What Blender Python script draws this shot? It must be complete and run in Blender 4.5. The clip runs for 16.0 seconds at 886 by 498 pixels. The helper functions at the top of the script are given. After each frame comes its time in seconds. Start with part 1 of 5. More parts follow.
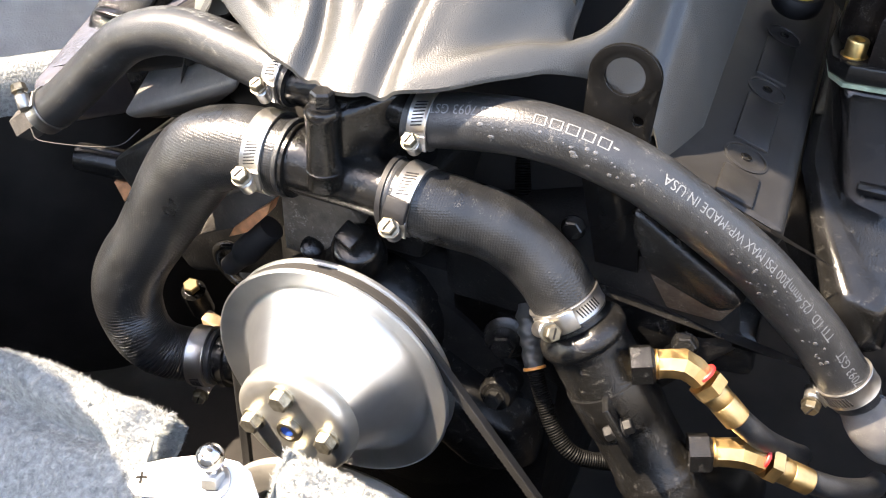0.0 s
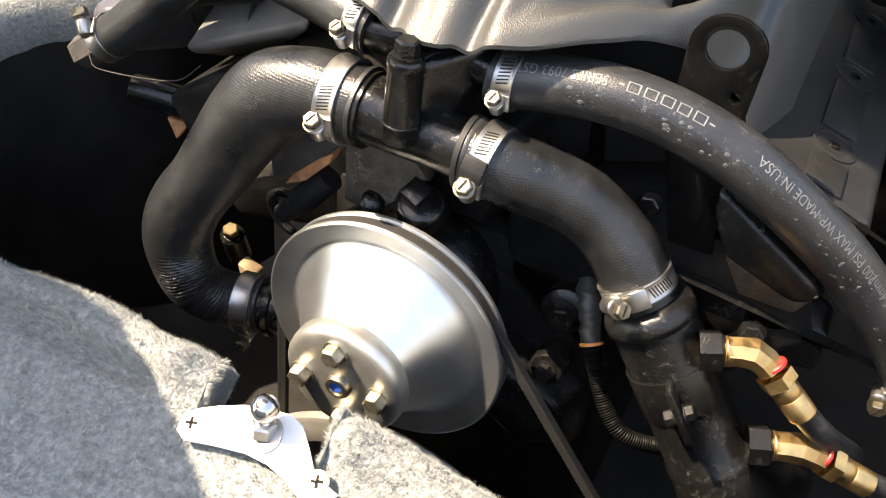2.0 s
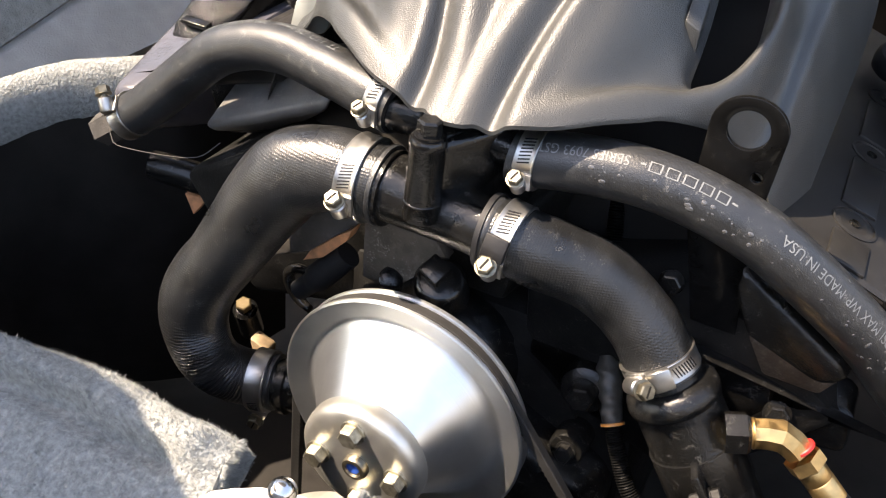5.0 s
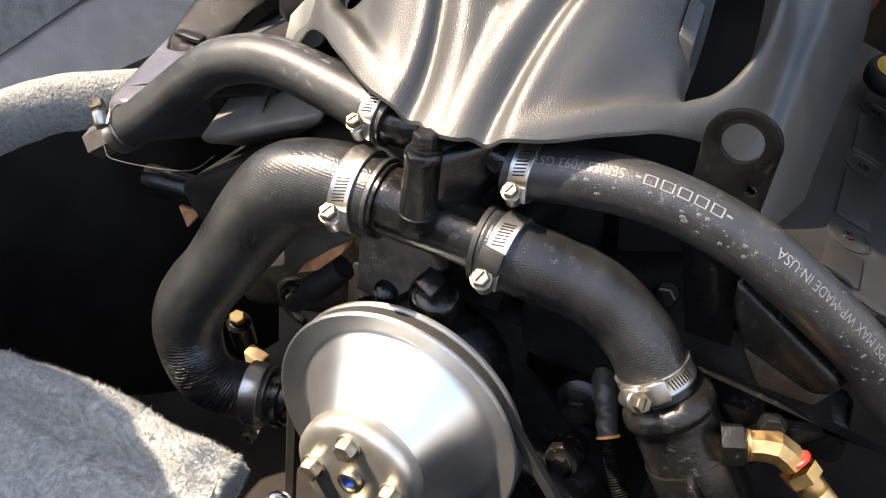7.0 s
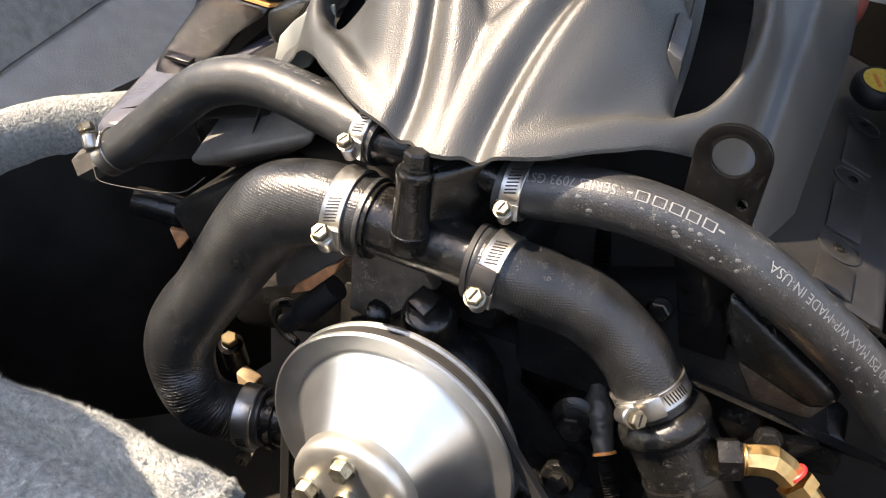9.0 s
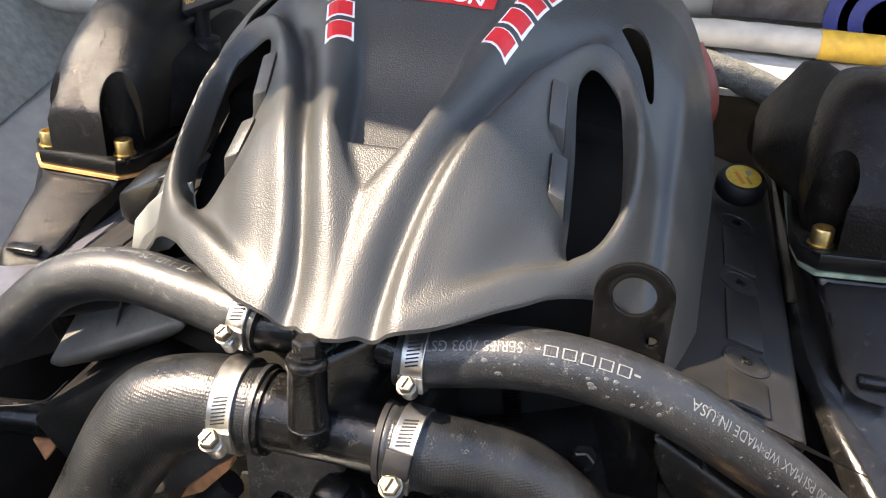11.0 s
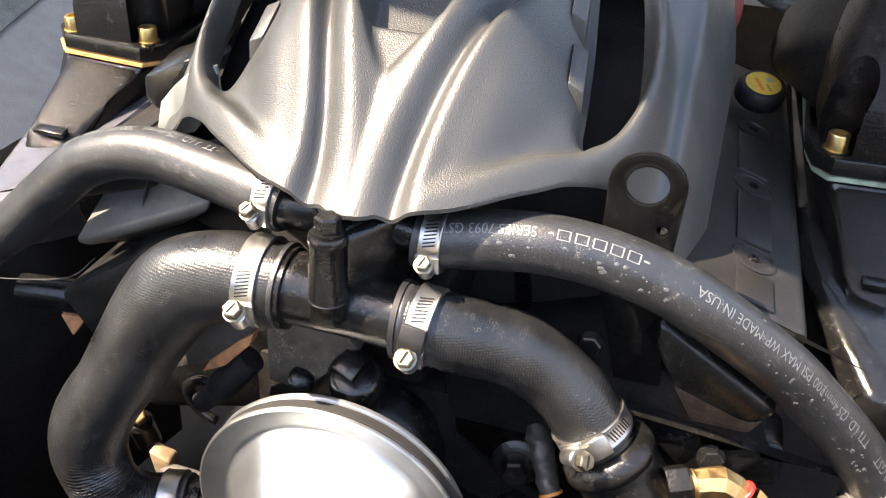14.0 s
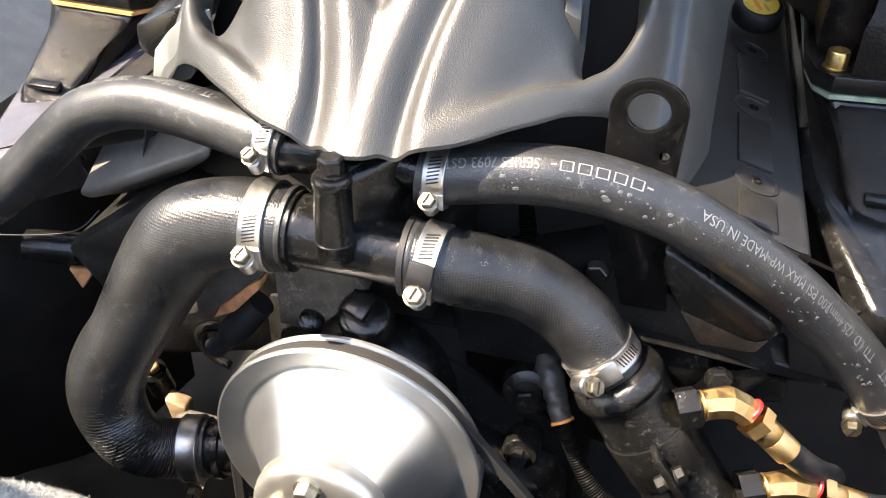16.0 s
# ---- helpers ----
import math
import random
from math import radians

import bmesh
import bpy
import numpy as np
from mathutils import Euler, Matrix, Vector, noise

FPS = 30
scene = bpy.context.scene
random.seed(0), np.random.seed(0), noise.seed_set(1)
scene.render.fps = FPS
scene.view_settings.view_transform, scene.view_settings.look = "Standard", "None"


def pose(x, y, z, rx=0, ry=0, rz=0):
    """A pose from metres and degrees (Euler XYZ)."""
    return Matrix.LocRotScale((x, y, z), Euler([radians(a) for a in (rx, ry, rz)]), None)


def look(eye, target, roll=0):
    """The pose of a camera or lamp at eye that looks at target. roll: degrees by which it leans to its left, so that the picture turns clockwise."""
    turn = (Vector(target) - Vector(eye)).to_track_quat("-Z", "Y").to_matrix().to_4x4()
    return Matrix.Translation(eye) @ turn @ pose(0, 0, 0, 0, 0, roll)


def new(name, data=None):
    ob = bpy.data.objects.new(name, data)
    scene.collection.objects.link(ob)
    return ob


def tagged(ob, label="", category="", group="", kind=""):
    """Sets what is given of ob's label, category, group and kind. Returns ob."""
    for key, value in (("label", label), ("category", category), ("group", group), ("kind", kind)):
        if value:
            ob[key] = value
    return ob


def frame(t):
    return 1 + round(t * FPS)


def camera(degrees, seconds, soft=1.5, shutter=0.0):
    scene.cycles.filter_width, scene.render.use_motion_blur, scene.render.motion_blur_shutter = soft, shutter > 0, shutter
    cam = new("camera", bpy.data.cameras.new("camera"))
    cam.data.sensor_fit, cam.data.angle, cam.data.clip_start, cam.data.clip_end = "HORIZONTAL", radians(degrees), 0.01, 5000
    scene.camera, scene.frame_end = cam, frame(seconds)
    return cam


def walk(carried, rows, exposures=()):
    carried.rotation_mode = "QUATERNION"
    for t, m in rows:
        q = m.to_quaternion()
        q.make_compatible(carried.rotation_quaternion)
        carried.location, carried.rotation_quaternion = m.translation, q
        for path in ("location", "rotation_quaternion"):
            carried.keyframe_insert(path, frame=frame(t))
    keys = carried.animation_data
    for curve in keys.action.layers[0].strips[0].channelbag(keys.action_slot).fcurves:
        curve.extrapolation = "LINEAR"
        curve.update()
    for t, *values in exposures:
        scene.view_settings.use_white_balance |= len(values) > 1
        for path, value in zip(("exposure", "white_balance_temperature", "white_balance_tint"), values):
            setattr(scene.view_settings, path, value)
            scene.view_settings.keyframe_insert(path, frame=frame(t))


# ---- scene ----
cam = camera(51.9, 16.0, soft=1.15)
METRES, EYE, TILT, LEAN, TURN = 0.23192, (0.2543, -0.4187, 0.9953), -37.515, -1.952, 23.250
ROWS = [
    (0.0, 0.0, 0.0, 0.0, 0.0, 0.0, -0.0),
    (0.5, -0.0471, -0.0004, -0.0228, 1.72, -0.93, -2.68),
    (1.0, -0.0793, 0.0277, -0.0242, 1.13, -1.99, -3.69),
    (1.5, -0.1338, 0.0793, -0.0125, 0.41, -2.5, -4.32),
    (2.0, -0.165, 0.0863, -0.0097, 0.74, -2.32, -4.72),
    (2.5, -0.1935, 0.0811, -0.0188, 1.17, -2.14, -5.5),
    (3.0, -0.2094, 0.0883, -0.0194, 1.41, -1.66, -5.79),
    (3.5, -0.2005, 0.0752, -0.0172, 1.64, -0.84, -5.5),
    (4.0, -0.1988, 0.0968, 0.0044, 0.95, 0.54, -5.08),
    (4.5, -0.2011, 0.1043, 0.0058, 0.5, 1.65, -4.82),
    (5.0, -0.2087, 0.101, 0.0092, 1.06, 2.06, -4.85),
    (5.2, -0.2075, 0.0951, 0.0088, 1.33, 2.25, -4.86),
    (7.5, -0.2286, 0.1066, 0.0113, 0.14, 2.94, -4.63),
    (8.0, -0.2411, 0.1232, 0.0112, -0.27, 3.06, -4.49),
    (8.5, -0.226, 0.1136, 0.0225, -0.35, 3.34, -4.12),
    (9.0, -0.2236, 0.1039, 0.0153, 0.03, 3.95, -3.79),
    (9.5, -0.2084, 0.0684, 0.0434, 0.21, 5.85, -1.95),
    (10.0, -0.188, 0.196, 0.1851, -3.58, 7.58, 3.18),
    (10.2, -0.2101, 0.2284, 0.2015, -5.87, 8.19, 4.93),
    (12.3, -0.3041, 0.2197, 0.1953, -7.00, 11.21, 5.62),
    (12.5, -0.3113, 0.2101, 0.1875, -6.68, 11.22, 5.72),
    (13.0, -0.3136, 0.205, 0.1905, -6.4, 10.36, 6.04),
    (13.5, -0.3173, 0.2105, 0.1581, -6.57, 8.09, 5.27),
    (14.0, -0.2912, 0.1955, 0.1231, -6.15, 5.1, 3.53),
    (14.5, -0.2819, 0.1625, 0.0843, -5.65, 3.88, 3.43),
    (15.0, -0.2841, 0.1669, 0.1032, -5.93, 3.77, 4.52),
    (15.5, -0.2966, 0.1714, 0.098, -5.61, 2.4, 4.84),
    (16.0, -0.3061, 0.186, 0.1175, -6.01, 1.24, 6.17),
]
walk(cam, [(t, pose(*EYE, TILT, LEAN, TURN) @ pose(METRES * x, METRES * y, METRES * z, 90 + pitch, roll, yaw)) for t, x, y, z, yaw, pitch, roll in ROWS],
     [(0.0, 3.24, 8000, 15.5), (0.9, 3.04, 8400, 15), (1.8, 2.62, 8550, 14), (3.0, 2.26, 8600, 16.5), (5.0, 2.48, 8100, 16.5), (9.0, 2.53, 8350, 16.5), (10.0, 2.45, 8150, 16), (12.5, 2.94, 8100, 15), (13.5, 2.96, 8000, 15.5), (16.0, 3.0, 8000, 15)])

# ---- world, sun, light ----
SUN = Vector((-0.55, -0.25, 0.80)).normalized()
world = bpy.data.worlds.new("sky")
world.use_nodes = True
scene.world = world
wn = world.node_tree.nodes
sky = wn.new("ShaderNodeTexSky")
sky.sky_type, sky.sun_disc = "NISHITA", False
sky.sun_elevation = math.asin(SUN.z)
sky.sun_rotation = math.atan2(SUN.x, SUN.y)
world.node_tree.links.new(sky.outputs[0], wn["Background"].inputs[0])
wn["Background"].inputs[1].default_value = 0.15
sun_data = bpy.data.lights.new("sun", "SUN")
sun_data.energy, sun_data.angle, sun_data.color = 3.4, radians(0.5), (1.0, 0.94, 0.85)
sun = new("sun", sun_data)
sun.matrix_world = look(SUN * 5, (0, 0, 0))


# ---- materials ----
def mat(name, color, rough=0.5, metal=0.0, vary=0.25, scale=60.0, bump=0.15, bscale=400.0, dist=0.0005,
        dust=0.0, dust_color=(0.32, 0.29, 0.24), coat=0.0, spec=0.5, sheen=0.0, flecks=0.0, fleck_scale=420.0):
    """A surface with large stains, fine grain in colour and relief, and a film of dust."""
    m = bpy.data.materials.new(name)
    m.use_nodes = True
    nt = m.node_tree
    n, l = nt.nodes, nt.links
    p = n["Principled BSDF"]
    co = n.new("ShaderNodeTexCoord")
    big = n.new("ShaderNodeTexNoise")
    big.inputs["Scale"].default_value, big.inputs["Detail"].default_value = scale, 6
    l.new(co.outputs["Object"], big.inputs["Vector"])
    ramp = n.new("ShaderNodeValToRGB")
    c = Vector(color)
    ramp.color_ramp.elements[0].position, ramp.color_ramp.elements[1].position = 0.3, 0.72
    ramp.color_ramp.elements[0].color = (*(c * (1 - vary)), 1)
    ramp.color_ramp.elements[1].color = (*(c * (1 + vary)), 1)
    l.new(big.outputs["Fac"], ramp.inputs[0])
    out = ramp.outputs[0]
    fine = n.new("ShaderNodeTexNoise")
    fine.inputs["Scale"].default_value, fine.inputs["Detail"].default_value = bscale, 4
    l.new(co.outputs["Object"], fine.inputs["Vector"])
    if dust > 0:
        d1 = n.new("ShaderNodeTexNoise")
        d1.inputs["Scale"].default_value, d1.inputs["Detail"].default_value = scale * 2.3, 9
        d1.inputs["Roughness"].default_value = 0.75
        l.new(co.outputs["Object"], d1.inputs["Vector"])
        dr = n.new("ShaderNodeMapRange")
        dr.inputs[1].default_value, dr.inputs[2].default_value = 0.52, 0.8
        dr.inputs[4].default_value = dust
        l.new(d1.outputs["Fac"], dr.inputs[0])
        mix = n.new("ShaderNodeMix")
        mix.data_type = "RGBA"
        l.new(dr.outputs[0], mix.inputs["Factor"])
        l.new(out, mix.inputs["A"])
        mix.inputs["B"].default_value = (*dust_color, 1)
        out = mix.outputs["Result"]
    if flecks > 0:
        f1 = n.new("ShaderNodeTexNoise")
        f1.inputs["Scale"].default_value, f1.inputs["Detail"].default_value = fleck_scale, 1.5
        l.new(co.outputs["Object"], f1.inputs["Vector"])
        f2 = n.new("ShaderNodeTexNoise")
        f2.inputs["Scale"].default_value = fleck_scale * 0.09
        l.new(co.outputs["Object"], f2.inputs["Vector"])
        add = n.new("ShaderNodeMath")
        add.operation = "MULTIPLY"
        l.new(f1.outputs["Fac"], add.inputs[0])
        l.new(f2.outputs["Fac"], add.inputs[1])
        fr = n.new("ShaderNodeMapRange")
        fr.inputs[1].default_value, fr.inputs[2].default_value, fr.inputs[4].default_value = 0.36, 0.44, flecks
        l.new(add.outputs[0], fr.inputs[0])
        mix2 = n.new("ShaderNodeMix")
        mix2.data_type = "RGBA"
        l.new(fr.outputs[0], mix2.inputs["Factor"])
        l.new(out, mix2.inputs["A"])
        mix2.inputs["B"].default_value = (0.30, 0.29, 0.26, 1)
        out = mix2.outputs["Result"]
    l.new(out, p.inputs["Base Color"])
    rr = n.new("ShaderNodeMapRange")
    rr.inputs[3].default_value, rr.inputs[4].default_value = max(0.03, rough - 0.1), min(1, rough + 0.12)
    l.new(big.outputs["Fac"], rr.inputs[0])
    l.new(rr.outputs[0], p.inputs["Roughness"])
    p.inputs["Metallic"].default_value = metal
    p.inputs["Specular IOR Level"].default_value = spec
    p.inputs["Coat Weight"].default_value = coat
    p.inputs["Coat Roughness"].default_value = 0.12
    p.inputs["Sheen Weight"].default_value = sheen
    if bump > 0:
        b = n.new("ShaderNodeBump")
        b.inputs["Strength"].default_value, b.inputs["Distance"].default_value = bump, dist
        l.new(fine.outputs["Fac"], b.inputs["Height"])
        l.new(b.outputs[0], p.inputs["Normal"])
    return m


M_RUBBER = mat("hose_rubber", (0.0160, 0.0170, 0.0182), 0.36, vary=0.3, scale=35, bump=0.5, bscale=1000, dust=0.06, dust_color=(0.25, 0.26, 0.26), spec=0.62, flecks=0.3, fleck_scale=1500)
M_RUBBER_OLD = mat("molded_hose_rubber", (0.0116, 0.0122, 0.0128), 0.30, vary=0.45, scale=30, bump=0.42, bscale=800, dist=0.0006, dust=0.06, dust_color=(0.24, 0.235, 0.21), spec=0.52, flecks=0.14, fleck_scale=1100)
# woven relief of the reinforced hose
nt = M_RUBBER_OLD.node_tree
xyz = nt.nodes.new("ShaderNodeSeparateXYZ")
nt.links.new(nt.nodes.new("ShaderNodeTexCoord").outputs["Object"], xyz.inputs[0])
waves = []
for sign in (1, -1):
    k = nt.nodes.new("ShaderNodeMath")
    k.operation, k.inputs[1].default_value = "MULTIPLY", sign
    nt.links.new(xyz.outputs["Z"], k.inputs[0])
    a = nt.nodes.new("ShaderNodeMath")
    nt.links.new(xyz.outputs["X"], a.inputs[0])
    nt.links.new(k.outputs[0], a.inputs[1])
    m = nt.nodes.new("ShaderNodeMath")
    m.operation, m.inputs[1].default_value = "MULTIPLY", 1900
    nt.links.new(a.outputs[0], m.inputs[0])
    w = nt.nodes.new("ShaderNodeMath")
    w.operation = "SINE"
    nt.links.new(m.outputs[0], w.inputs[0])
    waves.append(w)
mul = nt.nodes.new("ShaderNodeMath")
mul.operation = "MULTIPLY"
nt.links.new(waves[0].outputs[0], mul.inputs[0])
nt.links.new(waves[1].outputs[0], mul.inputs[1])
wb = nt.nodes.new("ShaderNodeBump")
wb.inputs["Strength"].default_value, wb.inputs["Distance"].default_value = 0.20, 0.0003
nt.links.new(mul.outputs[0], wb.inputs["Height"])
pr = nt.nodes["Principled BSDF"]
nt.links.new(pr.inputs["Normal"].links[0].from_socket, wb.inputs["Normal"])
nt.links.new(wb.outputs[0], pr.inputs["Normal"])
M_STEEL = mat("stainless_steel", (0.47, 0.455, 0.43), 0.36, 1.0, vary=0.15, scale=120, bump=0.1, bscale=900, dist=0.0002)
M_ZINC = mat("zinc_plated_steel", (0.22, 0.195, 0.145), 0.44, 1.0, vary=0.3, scale=180, bump=0.25, bscale=700, dist=0.0003)
M_BOLT = mat("worn_bolt_zinc", (0.40, 0.375, 0.30), 0.42, 0.95, vary=0.35, scale=200, bump=0.3, bscale=700, dist=0.0003)
M_ALU = mat("turned_aluminium", (0.70, 0.72, 0.72), 0.35, 0.94, vary=0.12, scale=30, bump=0.08, bscale=300, dist=0.0003)
nt = M_ALU.node_tree
al = nt.nodes["Principled BSDF"]
al.inputs["Anisotropic"].default_value = 0.65
al.inputs["Anisotropic Rotation"].default_value = 0.25
tg = nt.nodes.new("ShaderNodeTangent")
tg.direction_type, tg.axis = "RADIAL", "Y"
nt.links.new(tg.outputs[0], al.inputs["Tangent"])
tc = nt.nodes.new("ShaderNodeTexCoord")
off = nt.nodes.new("ShaderNodeVectorMath")
off.operation, off.inputs[1].default_value = "SUBTRACT", (0, 0, 0.5)
nt.links.new(tc.outputs["Object"], off.inputs[0])
flat = nt.nodes.new("ShaderNodeVectorMath")
flat.operation, flat.inputs[1].default_value = "MULTIPLY", (1, 0, 1)
nt.links.new(off.outputs[0], flat.inputs[0])
rad = nt.nodes.new("ShaderNodeVectorMath")
rad.operation = "LENGTH"
nt.links.new(flat.outputs[0], rad.inputs[0])
rings_tex = nt.nodes.new("ShaderNodeTexNoise")
rings_tex.noise_dimensions = "1D"
rings_tex.inputs["Scale"].default_value, rings_tex.inputs["Detail"].default_value = 1400, 3
nt.links.new(rad.outputs["Value"], rings_tex.inputs["W"])
rb = nt.nodes.new("ShaderNodeBump")
rb.inputs["Strength"].default_value, rb.inputs["Distance"].default_value = 0.25, 0.0002
nt.links.new(rings_tex.outputs["Fac"], rb.inputs["Height"])
nt.links.new(rb.outputs[0], al.inputs["Normal"])
M_HUB = mat("machined_hub", (0.58, 0.57, 0.52), 0.36, 0.88, vary=0.12, scale=60, bump=0.15, bscale=500, dist=0.0002)
M_BLACK = mat("gloss_black_paint", (0.0065, 0.0064, 0.0062), 0.15, vary=0.4, scale=45, bump=0.45, bscale=620, dist=0.0006, dust=0.012, flecks=0.12, fleck_scale=1400, spec=0.40)
M_CAST = mat("black_painted_casting", (0.0065, 0.0064, 0.0062), 0.19, vary=0.4, scale=40, bump=0.5, bscale=700, dist=0.0008, dust=0.012, spec=0.38, flecks=0.2, fleck_scale=1900)
M_DUSTY = mat("dusty_casting", (0.055, 0.050, 0.045), 0.6, vary=0.4, scale=40, bump=0.5, bscale=330, dist=0.001, dust=0.35)
M_COVER = mat("textured_grey_plastic", (0.034, 0.035, 0.034), 0.40, vary=0.06, scale=18, bump=0.08, bscale=300, dist=0.0003, spec=0.50)
# pebbled grain of the moulding
nt = M_COVER.node_tree
cells = nt.nodes.new("ShaderNodeTexVoronoi")
cells.feature = "SMOOTH_F1"
cells.inputs["Scale"].default_value = 1300
nt.links.new(nt.nodes.new("ShaderNodeTexCoord").outputs["Object"], cells.inputs["Vector"])
pebble = nt.nodes.new("ShaderNodeBump")
pebble.invert = True
pebble.inputs["Strength"].default_value, pebble.inputs["Distance"].default_value = 0.62, 0.0004
pr = nt.nodes["Principled BSDF"]
nt.links.new(cells.outputs["Distance"], pebble.inputs["Height"])
nt.links.new(pr.inputs["Normal"].links[0].from_socket, pebble.inputs["Normal"])
nt.links.new(pebble.outputs[0], pr.inputs["Normal"])
M_VALVE = mat("dark_plastic", (0.015, 0.0145, 0.014), 0.40, vary=0.2, scale=25, bump=0.25, bscale=600, dist=0.0004, dust=0.05, spec=0.30)
M_BRASS = mat("brass", (0.62, 0.41, 0.18), 0.38, 1.0, vary=0.18, scale=120, bump=0.15, bscale=500, dist=0.0003)
M_COPPER = mat("copper_rust", (0.55, 0.25, 0.12), 0.6, 0.2, vary=0.4, scale=90, bump=0.4, bscale=400)
M_CARPET = mat("grey_carpet", (0.245, 0.255, 0.246), 0.95, vary=0.28, scale=240, bump=0.8, bscale=380, dist=0.0030, spec=0.1, sheen=0.1)
M_WHITE = mat("white_powder_coat", (0.80, 0.79, 0.77), 0.35, vary=0.05, scale=60, bump=0.1)
M_BELT = mat("belt_rubber", (0.009, 0.0085, 0.008), 0.75, vary=0.35, scale=80, bump=0.4, bscale=500)
M_GEL = mat("grey_side_panel", (0.29, 0.30, 0.295), 0.85, vary=0.12, scale=30, bump=0.6, bscale=350, dist=0.002, spec=0.2)
M_VOID = mat("near_black_matte", (0.016, 0.0145, 0.013), 0.8, vary=0.4, scale=20, bump=0.3, bscale=120, spec=0.2)
M_VINYL = mat("worn_vinyl", (0.40, 0.37, 0.32), 0.5, vary=0.2, scale=25, bump=0.3, bscale=150, dist=0.002)
M_PRINT = mat("white_print", (0.135, 0.143, 0.145), 0.5, vary=0.15, scale=200, bump=0.0)
M_DARKRUB = mat("black_plastic", (0.011, 0.011, 0.012), 0.55, vary=0.3, scale=60, bump=0.3, bscale=500, spec=0.35)
M_GRIT = mat("gritty_black_casting", (0.009, 0.0088, 0.0085), 0.5, vary=0.5, scale=45, bump=0.5, bscale=420, dist=0.0010, dust=0.02, spec=0.13, flecks=0.1, fleck_scale=900)
M_LEDGE = mat("dusty_grey_plastic", (0.13, 0.125, 0.12), 0.45, vary=0.25, scale=50, bump=0.3, bscale=400, dust=0.3, flecks=0.4, fleck_scale=900)


M_LUG = mat("speckled_brown_casting", (0.040, 0.030, 0.022), 0.6, vary=0.5, scale=60, bump=0.6, bscale=450, dist=0.001, dust=0.2, spec=0.3, flecks=0.4, fleck_scale=1100)


# ---- building helpers ----
def thing(name, label, category, at=(0, 0, 0), group="", kind=""):
    ob = new(name)
    ob.empty_display_size = 0.02
    ob.matrix_world = Matrix.Translation(at) if not isinstance(at, Matrix) else at
    return tagged(ob, label, category, group, kind)


def part(name, bm, material, parent=None, label="", smooth=True, kind=""):
    """Links a bmesh, given in world places, as one mesh object under parent."""
    me = bpy.data.meshes.new(name)
    bmesh.ops.recalc_face_normals(bm, faces=bm.faces)
    if smooth:
        for f in bm.faces:
            f.smooth = True
    bm.to_mesh(me)
    bm.free()
    if smooth:
        me.set_sharp_from_angle(angle=radians(38))
    me.materials.append(material)
    ob = new(name, me)
    if parent is not None:
        ob.parent = parent
        w = Matrix.Identity(4)
        q = parent
        chain = []
        while q is not None:
            chain.append(q)
            q = q.parent
        for q in reversed(chain):
            w = w @ q.matrix_parent_inverse @ q.matrix_basis
        ob.matrix_parent_inverse = w.inverted()
    if label or kind:
        tagged(ob, label, kind=kind)
    return ob


def axes(at, z, up=(0, 0, 1)):
    """A frame at a point with its z along z and its x near up."""
    z = Vector(z).normalized()
    x = Vector(up) - z * Vector(up).dot(z)
    if x.length < 1e-5:
        x = z.orthogonal()
    x.normalize()
    y = z.cross(x)
    m = Matrix((x, y, z)).transposed().to_4x4()
    m.translation = at
    return m


def grid_faces(bm, rings, closed=True):
    for a, b in zip(rings, rings[1:]):
        n = len(a)
        for i in range(n if closed else n - 1):
            j = (i + 1) % n
            q = [a[i], a[j], b[j], b[i]]
            if len(set(q)) == 4:
                bm.faces.new(q)


def lathe(profile, m, seg=48, bm=None):
    """Turns (radius, height) pairs about the z axis of the frame m; ends are capped."""
    bm = bm or bmesh.new()
    rings = []
    for r, h in profile:
        rings.append([bm.verts.new(m @ Vector((max(r, 1e-5) * math.cos(2 * math.pi * i / seg), max(r, 1e-5) * math.sin(2 * math.pi * i / seg), h))) for i in range(seg)])
    grid_faces(bm, rings)
    bm.faces.new(rings[0][::-1])
    bm.faces.new(rings[-1])
    return bm


def box(m, sx, sy, sz, bevel=0.0, bm=None, seg=2):
    bm = bm or bmesh.new()
    made = bmesh.ops.create_cube(bm, size=1, matrix=m @ Matrix.Diagonal((sx, sy, sz, 1)))
    if bevel > 0:
        edges = list({e for v in made["verts"] for e in v.link_edges})
        bmesh.ops.bevel(bm, geom=edges, offset=bevel, segments=seg, affect="EDGES", profile=0.5)
    return bm


def prism(points, m, depth, bevel=0.0, bm=None):
    """A flat outline in the frame's xy plane, extruded along its z."""
    bm = bm or bmesh.new()
    lo = [bm.verts.new(m @ Vector((x, y, 0))) for x, y in points]
    hi = [bm.verts.new(m @ Vector((x, y, depth))) for x, y in points]
    faces = [bm.faces.new(lo[::-1]), bm.faces.new(hi)]
    n = len(lo)
    for i in range(n):
        faces.append(bm.faces.new((lo[i], lo[(i + 1) % n], hi[(i + 1) % n], hi[i])))
    if bevel > 0:
        es = list({e for f in faces[:2] for e in f.edges})
        bmesh.ops.bevel(bm, geom=es, offset=bevel, segments=2, affect="EDGES", profile=0.5)
    return bm


def hull(points, bevel=0.0, seg=2):
    bm = bmesh.new()
    for p in points:
        bm.verts.new(p)
    bmesh.ops.convex_hull(bm, input=bm.verts)
    bmesh.ops.dissolve_limit(bm, angle_limit=radians(3), verts=bm.verts, edges=bm.edges)
    if bevel > 0:
        bmesh.ops.bevel(bm, geom=list(bm.edges), offset=bevel, segments=seg, affect="EDGES", profile=0.5)
    return bm


